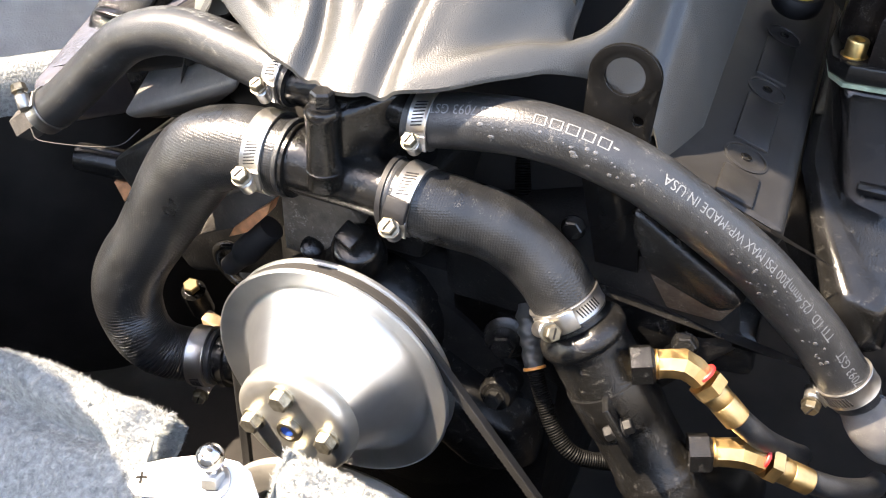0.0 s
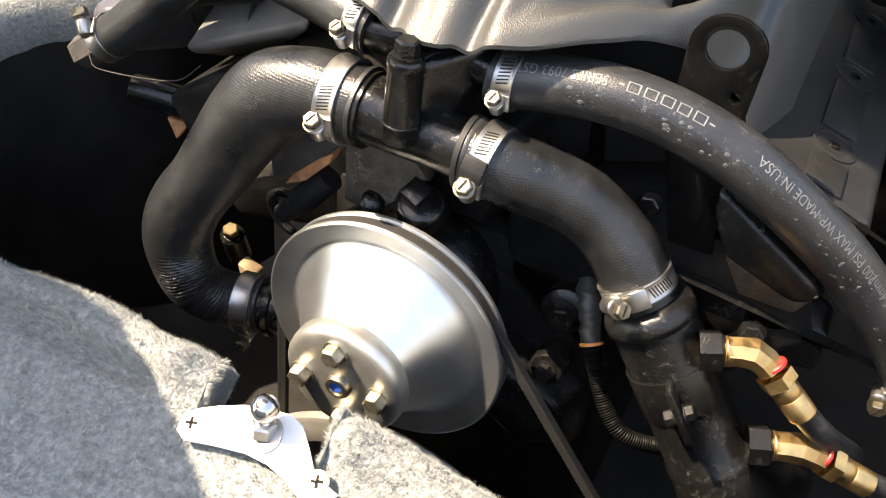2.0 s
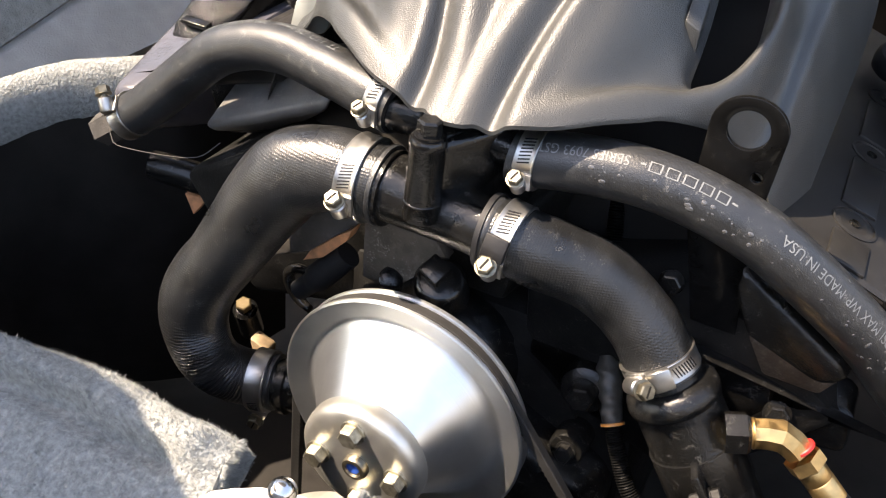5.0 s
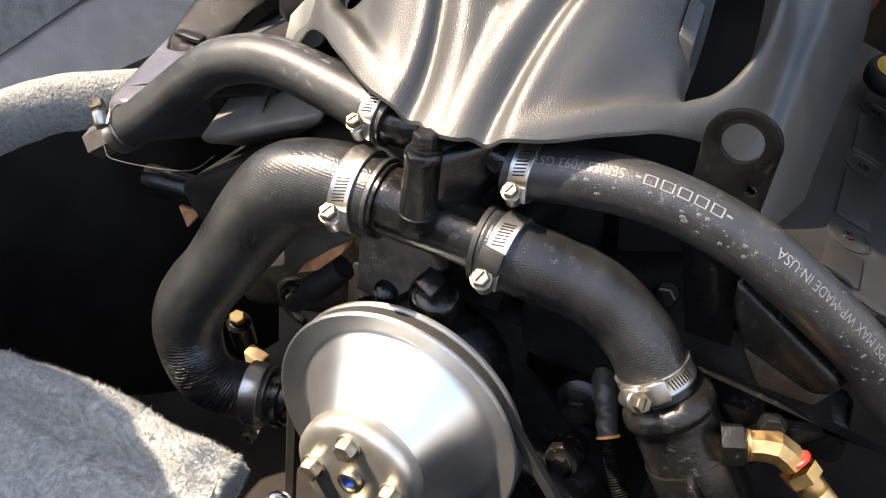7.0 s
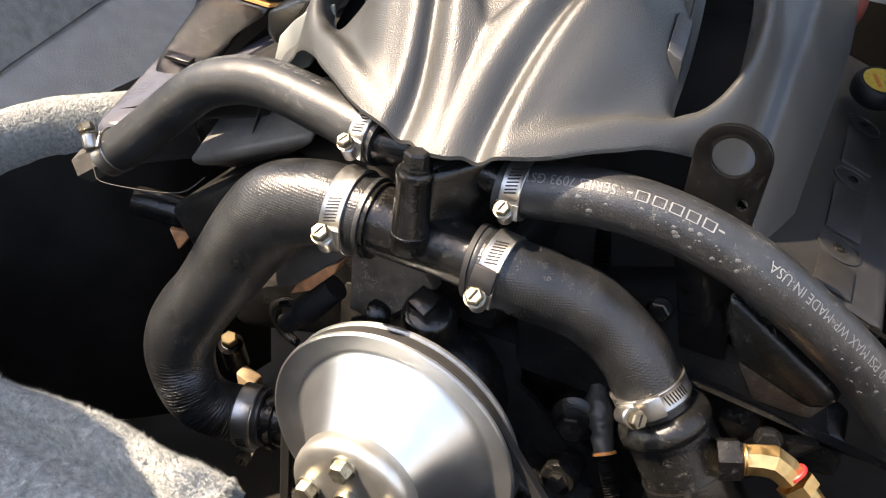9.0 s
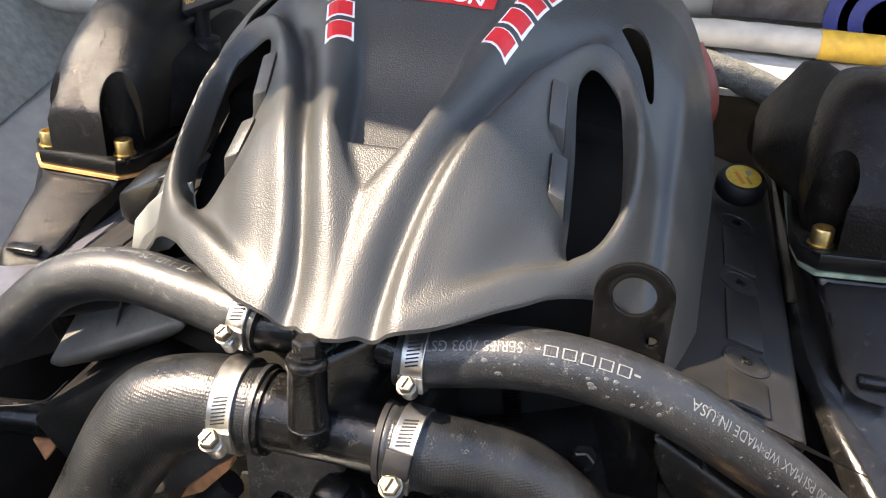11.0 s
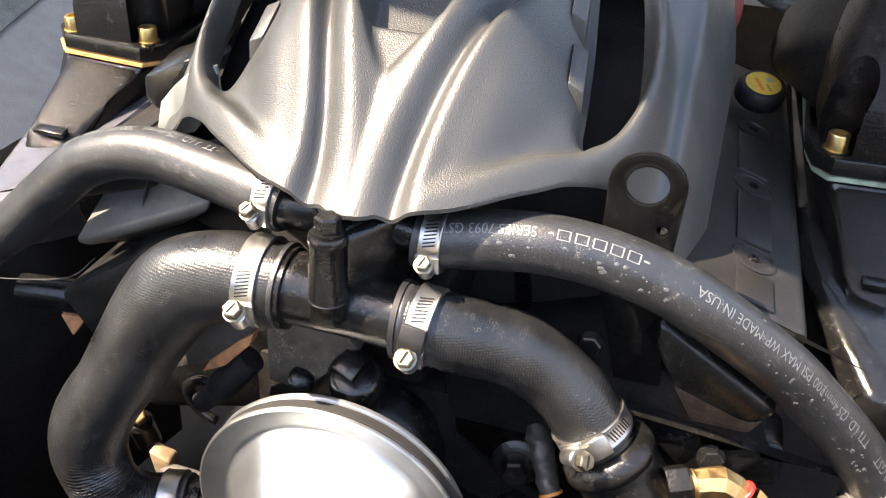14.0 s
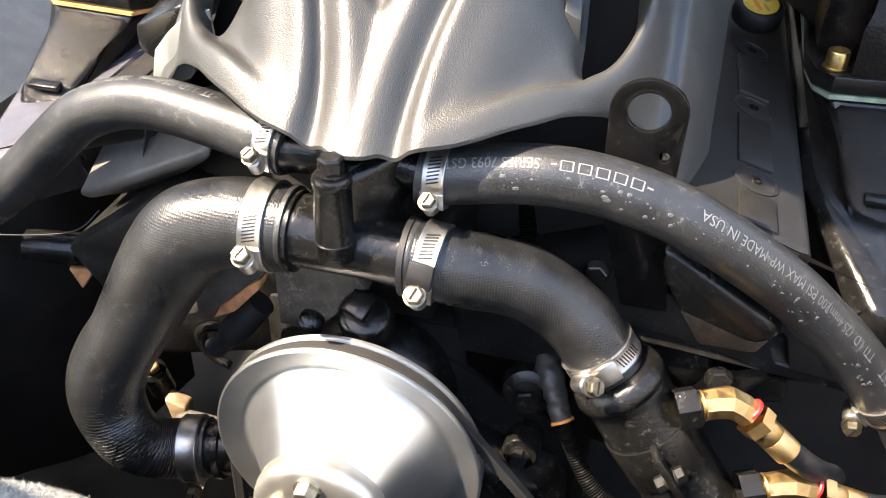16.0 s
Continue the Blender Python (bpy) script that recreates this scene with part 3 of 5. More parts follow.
part("boss", lathe([(0.014, -0.03), (0.014, 0.0), (0.012, 0.003)], axes((0.114, 0.058, 0.475), (0, -1, 0.2)), 24), M_CAST, block)
part("boss", lathe([(0.018, -0.03), (0.018, 0.0), (0.014, 0.003)], axes((0.114, 0.070, 0.525), (0.1, -1, 0.2)), 24), M_CAST, block)

part("head_lug", hull([(0.206, 0.078, 0.614), (0.266, 0.080, 0.604), (0.258, 0.080, 0.588), (0.222, 0.080, 0.588), (0.206, 0.10, 0.614), (0.266, 0.10, 0.604), (0.258, 0.10, 0.588), (0.222, 0.10, 0.588)], 0.002), M_LUG, block, "speckled brown casting")
part("head_step", hull([(0.185, 0.080, 0.590), (0.225, 0.082, 0.582), (0.285, 0.090, 0.572), (0.290, 0.095, 0.535), (0.215, 0.085, 0.530), (0.19, 0.085, 0.555), (0.19, 0.13, 0.59), (0.285, 0.13, 0.575), (0.29, 0.13, 0.53), (0.20, 0.13, 0.53)], 0.006), M_BLACK, block)
hex_bolt(block, (0.240, 0.082, 0.560), (0.1, -1, 0.35), 0.014, 0.009, M_BLACK, "bolt")

# sensor with its boot, beside the pump
sensor = thing("sensor_plug", "black sensor plug with rubber boot and curled clip", "sensor", (-0.12, 0.07, 0.52))
part("clip", Tube([(-0.112, 0.060, 0.541, 0.0035), (-0.126, 0.060, 0.541, 0.0045), (-0.137, 0.062, 0.531, 0.005), (-0.137, 0.064, 0.516, 0.005), (-0.128, 0.064, 0.504, 0.0045), (-0.117, 0.062, 0.501, 0.0035)], ref=(0, -1, 0)).mesh(18), M_BLACK, sensor)
part("boot", Tube([(-0.126, 0.060, 0.519, 0.0085), (-0.113, 0.060, 0.533, 0.0090), (-0.110, 0.060, 0.537, 0.0115), (-0.098, 0.062, 0.552, 0.0115), (-0.085, 0.066, 0.568, 0.0110)], ref=(0, -1, 0)).mesh(24), M_DARKRUB, sensor)
strut = thing("bracket_bolt", "tan metal bracket with a yellow zinc bolt deep beside the block", "bracket", (-0.30, 0.21, 0.31))
hex_bolt(strut, (-0.303, 0.211, 0.316), (0.1, -0.35, 0.93), 0.016, 0.010, mat("dull_brass", (0.085, 0.062, 0.028), 0.55, 0.6, vary=0.3, scale=120, dust=0.2), "bolt", False)
part("sleeve", lathe([(0.014, -0.05), (0.014, -0.004), (0.010, 0.0)], axes((-0.303, 0.211, 0.316), (0.1, -0.35, 0.93)), 24), M_CAST, strut)
part("tab", hull([(-0.287, 0.195, 0.290), (-0.262, 0.195, 0.282), (-0.264, 0.195, 0.262), (-0.280, 0.195, 0.250), (-0.287, 0.215, 0.290), (-0.262, 0.215, 0.282), (-0.264, 0.215, 0.262), (-0.280, 0.215, 0.250)], 0.004), mat("tan_metal", (0.32, 0.23, 0.14), 0.5, 0.4, vary=0.3, scale=90, dust=0.2), strut)
part("rod", Tube([(-0.27, 0.20, 0.262, 0.010), (-0.23, 0.18, 0.285, 0.010), (-0.20, 0.16, 0.31, 0.009)], ref=(0, -1, 0)).mesh(18), M_DUSTY, strut)

# fill plug below the thermostat housing
plug = thing("coolant_plug", "glossy black square-headed plug above the pulley", "plug", (0.0, 0.04, 0.59))
part("plug_base", lathe([(0.019, -0.02), (0.019, 0.003), (0.016, 0.007), (0.013, 0.008)], axes((0.004, 0.042, 0.594), (0.05, -0.5, 0.86)), 30), M_BLACK, plug)
part("plug_head", box(axes((0.004, 0.034, 0.607), (0.05, -0.5, 0.86), (0.3, 0.8, 0.4)), 0.017, 0.017, 0.020, 0.002), M_BLACK, plug)

# thermostat housing with its four outlets
ht = thing("thermostat_housing", "glossy black painted thermostat housing with four hose outlets", "housing", (0, 0.05, 0.64))
part("tower", lathe([(0.0100, -0.001), (0.0116, 0.0), (0.0117, 0.011), (0.0120, 0.0115), (0.0120, 0.0125), (0.0115, 0.013), (0.0113, 0.050), (0.0118, 0.051), (0.0118, 0.0545), (0.0108, 0.056)], axes((-0.001, 0.010, 0.6655), (0, 0.03, 1)), 40), M_BLACK, ht)
hex_bolt(ht, (-0.001, 0.0116, 0.7212), (0, 0.03, 1), 0.0135, 0.012, M_BLACK, "bolt")
part("body", hull([(-0.006, 0.022, 0.655), (0.010, 0.030, 0.655), (-0.004, 0.022, 0.716), (0.004, 0.022, 0.716), (0.044, 0.066, 0.722), (-0.036, 0.058, 0.722), (0.044, 0.095, 0.73), (-0.040, 0.095, 0.73), (0.044, 0.095, 0.64), (-0.040, 0.095, 0.64), (0.026, 0.042, 0.645), (-0.022, 0.042, 0.645)], 0.005, 3), M_BLACK, ht)
part("web", hull([(0.008, 0.021, 0.712), (0.010, 0.024, 0.660), (0.042, 0.060, 0.724), (0.038, 0.064, 0.66), (0.0, 0.02, 0.716), (0.0, 0.02, 0.66), (0.03, 0.066, 0.66), (0.03, 0.066, 0.724)], 0.0025), M_BLACK, ht)
cross = Tube([(-0.060, 0.0325, 0.6645, 0.0235), (-0.036, 0.032, 0.664, 0.0235), (-0.030, 0.032, 0.664, 0.0235), (-0.015, 0.031, 0.663, 0.022), (0.012, 0.029, 0.6625, 0.0205), (0.034, 0.0265, 0.662, 0.0195), (0.062, 0.0255, 0.6615, 0.0195)], ref=(0, -1, 0))
part("cross_tube", cross.mesh(40), M_BLACK, ht)
part("tube_bead", lathe([(0.022, -0.003), (0.0262, -0.002), (0.0262, 0.0015), (0.022, 0.003)], axes((-0.0345, 0.0315, 0.6635), (-1, 0, 0)), 44), M_BLACK, ht)
part("tube_bead", lathe([(0.019, -0.003), (0.0245, -0.002), (0.0245, 0.0015), (0.019, 0.003)], axes((0.0405, 0.026, 0.662), (1, 0, 0)), 44), M_DARKRUB, ht)
part("foot_flange", box(Matrix.Translation((0.0, 0.042, 0.640)), 0.088, 0.026, 0.008, 0.003), M_BLACK, ht)
for sx in (-1, 1):
    part("heater_outlet", Tube([(sx * 0.02, 0.058, 0.708, 0.015), (sx * 0.045, 0.056, 0.7065, 0.0142), (sx * 0.066, 0.057, 0.707, 0.014)], ref=(0, -1, 0)).mesh(28), M_BLACK, ht)


# ---- pulley and belt ----
PU = axes((0, 0, 0.5), (0, -1, 0))
pul = thing("water_pump_pulley", "bright turned aluminium water-pump pulley with four hub bolts", "pulley", (0, 0, 0.5))
prof = [(0.020, 0.0395), (0.0440, 0.0395), (0.0452, 0.0375), (0.0468, 0.0345), (0.0505, 0.029), (0.0725, -0.001), (0.0765, -0.0045), (0.079, -0.0052),
        (0.081, -0.0045), (0.0925, 0.0000), (0.0950, 0.0008), (0.0965, 0.0), (0.0966, -0.0020), (0.0905, -0.0052), (0.0905, -0.0128), (0.0950, -0.0150), (0.0954, -0.0166), (0.0948, -0.0180), (0.088, -0.019), (0.03, -0.019)]
part("body", lathe(prof, PU, 128), M_ALU, pul)
part("hub", lathe([(0.004, 0.056), (0.033, 0.0565), (0.0400, 0.0560), (0.0435, 0.0546), (0.0456, 0.0520), (0.0463, 0.0480), (0.0463, 0.0415), (0.0452, 0.0395), (0.0430, 0.0390)], PU, 96), M_HUB, pul)
for a in (97, 187, 277, 7):
    x, z = 0.0305 * math.cos(radians(a)), 0.0305 * math.sin(radians(a))
    hex_bolt(pul, (x, -0.0565, 0.5 + z), (0, -1, 0), 0.0135, 0.0095, M_BOLT, "hub_bolt")
stub = part("shaft_end", lathe([(0.0095, 0), (0.0095, 0.004), (0.0085, 0.0055), (0.006, 0.006), (0.0055, 0.004), (0.0, 0.0038)], axes((0, -0.0562, 0.5), (0, -1, 0)), 28), M_ZINC, pul)
part("paint_mark", lathe([(0.0052, 0), (0.0050, 0.0004), (0, 0.0005)], axes((-0.001, -0.0602, 0.5005), (0, -1, 0)), 16), mat("blue_paint_mark", (0.02, 0.09, 0.42), 0.5, vary=0.3, scale=300, bump=0.1), stub)

belt = thing("drive_belt", "cogged black rubber drive belt over the pulley", "belt", (0, 0.009, 0.5))
path = []
for cx, cz, rad, a0, a1 in ((0.0, 0.5, 0.0912, 180, 35), (0.235, 0.275, 0.045, 35, -80), (-0.005, 0.19, 0.095, -80, -180)):
    path += [(cx + rad * math.cos(radians(a)), cz + rad * math.sin(radians(a))) for a in np.linspace(a0, a1, 44)]
bm, low = bmesh.new(), bmesh.new()
rings, cogs = [], []
n = len(path)
dense = []
for i in range(n):
    p, q = Vector(path[i]), Vector(path[(i + 1) % n])
    k = max(1, int((q - p).length / 0.0022))
    dense += [p.lerp(q, j / k) for j in range(k)]
n = len(dense)
for i in range(n):
    t = (dense[(i + 1) % n] - dense[i - 1]).normalized()
    o = Vector((-t.y, t.x))
    tooth = 0.0007 if i % 2 else -0.0004
    ring = []
    for h, w in ((0.0034, 0.0030), (0.0026, 0.0036), (0.0004, 0.0034), (0.0004, -0.0034), (0.0026, -0.0036), (0.0034, -0.0030)):
        ring.append(bm.verts.new((dense[i].x + o.x * h, 0.0090 + w, dense[i].y + o.y * h)))
    rings.append(ring)
    cogs.append([low.verts.new((dense[i].x + o.x * h, 0.0090 + w, dense[i].y + o.y * h)) for h, w in ((0.0004, 0.0033), (-0.004 - tooth, 0.0028), (-0.004 - tooth, -0.0028), (0.0004, -0.0033))])
grid_faces(bm, rings + [rings[0]])
part("backing", bm, M_BELT, belt, smooth=False)
grid_faces(low, cogs + [cogs[0]])
part("cogged_underside", low, M_BELT, belt, smooth=False)

# lower crank pulley, just showing below the hub
crank = thing("crank_pulley", "dull aluminium rim of the crank pulley behind the carpet", "pulley", (0.018, 0.0, 0.257))
part("rim", lathe([(0.112, -0.004), (0.118, 0.004), (0.140, 0.006), (0.144, 0.004), (0.144, -0.004), (0.138, -0.010), (0.112, -0.010)], axes((0.018, -0.006, 0.257), (0, -1, 0)), 96), mat("dull_aluminium", (0.50, 0.48, 0.44), 0.5, 0.9, vary=0.2, scale=40, bump=0.2), crank)
part("web", lathe([(0.02, -0.006), (0.113, -0.006), (0.113, -0.010), (0.02, -0.010)], axes((0.018, -0.006, 0.257), (0, -1, 0)), 64), M_CAST, crank)

# black tube, thin wire and a stained bracket under the arched hose
tube = thing("starter_tube", "black tube with rounded end under the arched hose", "tube", (-0.27, 0.11, 0.545))
part("tube_body", Tube([(-0.313, 0.100, 0.553, 0.006), (-0.310, 0.101, 0.5525, 0.0125), (-0.281, 0.110, 0.548, 0.0140), (-0.239, 0.123, 0.541, 0.0145), (-0.19, 0.135, 0.535, 0.0145)], ref=(0, -1, 0)).mesh(24), M_BLACK, tube)
part("tab", hull([(-0.278, 0.104, 0.532), (-0.256, 0.108, 0.532), (-0.268, 0.102, 0.514), (-0.278, 0.110, 0.532), (-0.256, 0.114, 0.532), (-0.268, 0.108, 0.514)], 0.001), M_COPPER, tube, "rust-brown corner")
wire = thing("thin_wire", "thin grey wire hanging below the arched hose", "wire", (-0.27, 0.07, 0.59))
part("wire", Tube([(-0.318, 0.066, 0.606, 0.00038), (-0.310, 0.060, 0.598, 0.00038), (-0.301, 0.058, 0.5935, 0.00038), (-0.266, 0.070, 0.591, 0.00038), (-0.240, 0.082, 0.5925, 0.00038), (-0.227, 0.095, 0.604, 0.00038)], ref=(0, -1, 0)).mesh(8), M_DUSTY, wire)


# ---- hoses ----
def hose(name, label, pts, material, ref, seg=40, shape=None, step=0.003):
    t = Tube(pts, ref, step)
    h = thing(name, label, "hose", tuple(t.p[0, :3]))
    part("hose_wall", t.mesh(seg, shape), material, h)
    return h, t


R1 = 0.0182
right_hose, RT = hose("heater_hose", "black rubber hose with white printed lettering and water drops", [
    (0.040, 0.0535, 0.7050, R1), (0.0505, 0.0537, 0.7052, R1), (0.0837, 0.0560, 0.7105, R1), (0.1157, 0.0585, 0.7130, R1), (0.1489, 0.0610, 0.7096, R1), (0.1829, 0.0635, 0.7000, R1),
    (0.2140, 0.0665, 0.6845, R1), (0.2655, 0.0795, 0.6455, R1), (0.2934, 0.0870, 0.6181, R1), (0.3193, 0.0925, 0.5913, R1), (0.3398, 0.0957, 0.5663, R1), (0.352, 0.0978, 0.5515, R1 - 0.00038), (0.358, 0.0985, 0.543, R1 - 0.001)], M_RUBBER, (0, -0.6, 0.8))
left_hose, LT = hose("heater_hose", "black rubber hose arching from the housing to the manifold", [
    (-0.045, 0.0565, 0.7080, R1), (-0.064, 0.0605, 0.7097, R1), (-0.097, 0.0713, 0.7095, R1), (-0.143, 0.0850, 0.7083, R1), (-0.168, 0.0897, 0.7056, R1), (-0.192, 0.0917, 0.6996, R1), (-0.2219, 0.0909, 0.6854, R1),
    (-0.2545, 0.0870, 0.6560, R1), (-0.2765, 0.0830, 0.6345, R1), (-0.2949, 0.0800, 0.6184, R1), (-0.312, 0.0775, 0.6075, R1 - 0.001)], M_RUBBER, (0, -0.6, 0.8))


def wrinkles(s, w):
    """Folds on the inside of the lower bend."""
    u = math.exp(-((s - 0.278) / 0.028) ** 2)
    v = max(0.0, math.cos(w + 0.55)) ** 1.1
    return 0.0014 * u * v * math.sin(s * 2300 + 1.6 * math.sin(w * 2.6) + 2.5 * noise.noise(Vector((s * 60, w * 2, 4)))) + 0.0004 * noise.noise(Vector((s * 40, w, 0)))


big_hose, BT = hose("molded_hose", "large S-bent molded black coolant hose, wrinkled at its bend", [
    (-0.037, 0.032, 0.664, 0.0272), (-0.044, 0.032, 0.664, 0.0276), (-0.061, 0.032, 0.6638, 0.0278), (-0.075, 0.032, 0.663, 0.0285), (-0.099, 0.032, 0.655, 0.0305), (-0.113, 0.030, 0.646, 0.0315), (-0.124, 0.027, 0.632, 0.0312), (-0.134, 0.023, 0.616, 0.0302),
    (-0.146, 0.018, 0.594, 0.0288), (-0.160, 0.012, 0.569, 0.0272), (-0.172, 0.007, 0.550, 0.0272), (-0.180, 0.003, 0.532, 0.0275), (-0.1835, 0.000, 0.512, 0.0270), (-0.181, -0.001, 0.493, 0.0255),
    (-0.175, 0.000, 0.474, 0.0240), (-0.166, 0.004, 0.460, 0.0232), (-0.155, 0.012, 0.450, 0.0230), (-0.141, 0.021, 0.445, 0.0230), (-0.124, 0.025, 0.446, 0.0230)], M_RUBBER_OLD, (0, -1, 0), 64, wrinkles, 0.0006)
mid_hose, MT = hose("molded_hose", "bent molded black coolant hose with scuffed side", [
    (0.043, 0.026, 0.662, 0.0228), (0.0524, 0.0262, 0.6617, 0.0228), (0.066, 0.030, 0.657, 0.0236), (0.080, 0.035, 0.653, 0.0240), (0.095, 0.041, 0.648, 0.0238), (0.111, 0.045, 0.642, 0.0236), (0.127, 0.047, 0.632, 0.0232),
    (0.138, 0.047, 0.6235, 0.0232), (0.148, 0.046, 0.615, 0.0235), (0.160, 0.043, 0.600, 0.0232), (0.166, 0.042, 0.592, 0.0232)], M_RUBBER_OLD, (0, -1, 0), 56,
    lambda s, w: 0.00022 * noise.noise(Vector((s * 14, w * 22, 5))) + 0.0002 * noise.noise(Vector((s * 50, w * 2, 9)))
    + 0.00014 * math.exp(-((s - 0.122) / 0.018) ** 2) * math.sin(s * 2700 + 2 * math.sin(w * 3)) * max(0, math.cos(w + 0.4)), 0.0008)

for h, t in ((big_hose, BT), (mid_hose, MT)):
    for i, k in ((0, 1), (-1, -1)):
        part("end_lip", lathe([(t.p[i, 3] * 0.9, -0.0015), (t.p[i, 3] + 0.0006, -0.0010), (t.p[i, 3] + 0.0008, 0.0012), (t.p[i, 3], 0.0028)], axes(t.p[i, :3], t.t[i] * k), 44), M_RUBBER, h)
clamp((-0.0545, 0.032, 0.664), (-1, 0, 0), 0.0284, (0, -1, -0.10), 0.015)
clamp((0.0545, 0.0265, 0.6615), (-1, 0.05, 0.1), 0.0233, (0, -0.97, -0.24), 0.014, cover=M_DARKRUB)
clamp((0.161, 0.0430, 0.598), (-0.57, 0.06, 0.81), 0.0237, (-0.15, -1, -0.08), 0.013, cover=M_STEEL)
clamp((0.0515, 0.0538, 0.7052), (-1, 0, 0), R1 + 0.0003, (0, -0.97, -0.22), 0.013, k=0.85)
clamp((-0.054, 0.0585, 0.709), (-1, 0.25, 0.02), R1 + 0.0003, (0.1, -0.95, -0.05), 0.013, k=0.85)
clamp((-0.306, 0.0785, 0.6110), (-0.80, -0.15, -0.55), R1 - 0.0002, (-0.45, -0.6, 0.55), 0.013)
clamp((0.349, 0.0975, 0.5550), (-0.62, -0.08, 0.78), R1 + 0.0003, (-0.80, -0.35, -0.45), 0.014)
clamp((-0.1355, 0.0222, 0.4454), (-0.97, -0.22, -0.03), 0.0247, (0.05, -0.45, -0.9), 0.015)


# ---- lower pipe with its brass fittings ----
PA = Vector((0.57, -0.06, -0.81)).normalized()
P0 = Vector((0.1665, 0.0430, 0.5905))
pipe = thing("coolant_pipe", "black painted coolant pipe with bolted strap and end collar", "pipe", P0)
pm2 = axes(P0, PA, (0, -1, 0))
part("pipe_body", lathe([(0.0215, -0.006), (0.0225, 0.004), (0.0265, 0.006), (0.0300, 0.010), (0.0310, 0.015), (0.0305, 0.019), (0.0285, 0.021), (0.0285, 0.058), (0.0292, 0.060), (0.0285, 0.062), (0.0290, 0.130), (0.0305, 0.132), (0.0305, 0.138), (0.027, 0.140)], pm2, 56), M_CAST, pipe)
part("strap", lathe([(0.0287, 0.052), (0.0300, 0.052), (0.0302, 0.053), (0.0302, 0.084), (0.0300, 0.085), (0.0287, 0.085)], pm2, 56), M_BLACK, pipe)
part("strap_lug", box(pm2 @ Matrix.Rotation(radians(-18), 4, "Z") @ Matrix.Translation((0.036, 0, 0.070)), 0.020, 0.005, 0.040, 0.0015), M_BLACK, pipe)
lug = pm2 @ Matrix.Rotation(radians(-18), 4, "Z") @ Vector((0.037, 0, 0.072))
side = pm2.to_3x3() @ Matrix.Rotation(radians(-18), 3, "Z") @ Vector((0, 1, 0))
hex_bolt(pipe, lug + side * 0.003, side, 0.0095, 0.007, M_GRIT, "bolt")
hex_bolt(pipe, lug - side * 0.003, -side, 0.0095, 0.007, M_GRIT, "nut")
part("pipe_elbow", Tube([(*(P0 + PA * 0.13), 0.029), (*(P0 + PA * 0.17), 0.030), (*(P0 + PA * 0.20 + Vector((0.01, 0.04, -0.02))), 0.030), (*(P0 + PA * 0.20 + Vector((0.02, 0.10, -0.04))), 0.030)], ref=(0, -1, 0.1)).mesh(36), M_CAST, pipe)


def fitting(base, out, bend, label):
    """A brass elbow fitting screwed into a boss, with its hose nut and hose."""
    f = thing("brass_fitting", label, "fitting", base, "brass elbow fittings on the pipe")
    out, bend = Vector(out).normalized(), Vector(bend).normalized()
    b = Vector(base)
    hex_bolt(f, b - out * 0.010, out, 0.024, 0.019, M_CAST, "boss_nut", False)
    part("thread", lathe([(0.0095, 0), (0.0102, 0.001), (0.0095, 0.002), (0.0102, 0.003), (0.0095, 0.004), (0.0095, 0.006)], axes(b + out * 0.008, out), 24), M_BRASS, f)
    e = Tube([(*(b + out * 0.011), 0.0098), (*(b + out * 0.019), 0.0102), (*(b + out * 0.027 + bend * 0.001), 0.0108), (*(b + out * 0.0300 + bend * 0.0075), 0.0100), (*(b + out * 0.0305 + bend * 0.014), 0.0094)], ref=(0, -1, 0.3), step=0.006)
    part("elbow", e.mesh(8), M_BRASS, f, smooth=False)
    c = b + out * 0.0303 + bend * 0.010
    part("red_sealant", lathe([(0.0078, -0.001), (0.0086, -0.0003), (0.0087, 0.0014), (0.0078, 0.002)], axes(c + bend * 0.0016 + Vector((0.0020, 0.0006, 0.0022)), bend), 22), mat("red_sealant", (0.30, 0.014, 0.012), 0.5, bump=0.2), f)
    hex_bolt(f, c + bend * 0.0045, bend, 0.0212, 0.012, M_BRASS, "hose_nut", False)
    part("ferrule", lathe([(0.0090, 0.014), (0.0096, 0.016), (0.0093, 0.025), (0.0090, 0.0255), (0.0095, 0.0262), (0.0094, 0.041), (0.0078, 0.0425)], axes(c, bend), 28), M_BRASS, f)
    d = c + bend * 0.036
    part("hose_wall", Tube([(*d, 0.0085), (*(d + bend * 0.03 + Vector((0.002, 0.012, -0.006))), 0.0085), (*(d + bend * 0.055 + Vector((0.006, 0.045, -0.026))), 0.0085), (*(d + bend * 0.07 + Vector((0.01, 0.10, -0.07))), 0.0085)], ref=(0, -1, 0.2)).mesh(20), M_RUBBER, f)
    return f


fitting((0.218, 0.030, 0.577), (0.93, 0.30, 0.18), (0.72, -0.05, -0.60), "brass elbow fitting with red sealant and short black hose")
fitting((0.268, 0.030, 0.515), (0.93, 0.30, 0.14), (0.86, 0.20, -0.36), "brass elbow fitting with red sealant and short black hose")

M_LOOM = mat("conduit_plastic", (0.0035, 0.0035, 0.0035), 0.45, vary=0.3, scale=60, bump=0.2, bscale=500, spec=0.08)
# wiring conduit hanging beside the pipe
cond = thing("wiring_conduit", "black corrugated wiring conduit with taped end and orange tie", "conduit", (0.142, 0.055, 0.52))
c1 = Tube([(0.088, 0.150, 0.655, 0.0058), (0.098, 0.130, 0.615, 0.0058), (0.108, 0.112, 0.580, 0.0058), (0.123, 0.088, 0.545, 0.0058)], ref=(0, -1, 0.3), step=0.0004)
part("upper_conduit", c1.mesh(16, lambda s, w: 0.00055 * math.sin(s * 3300)), M_LOOM, cond)
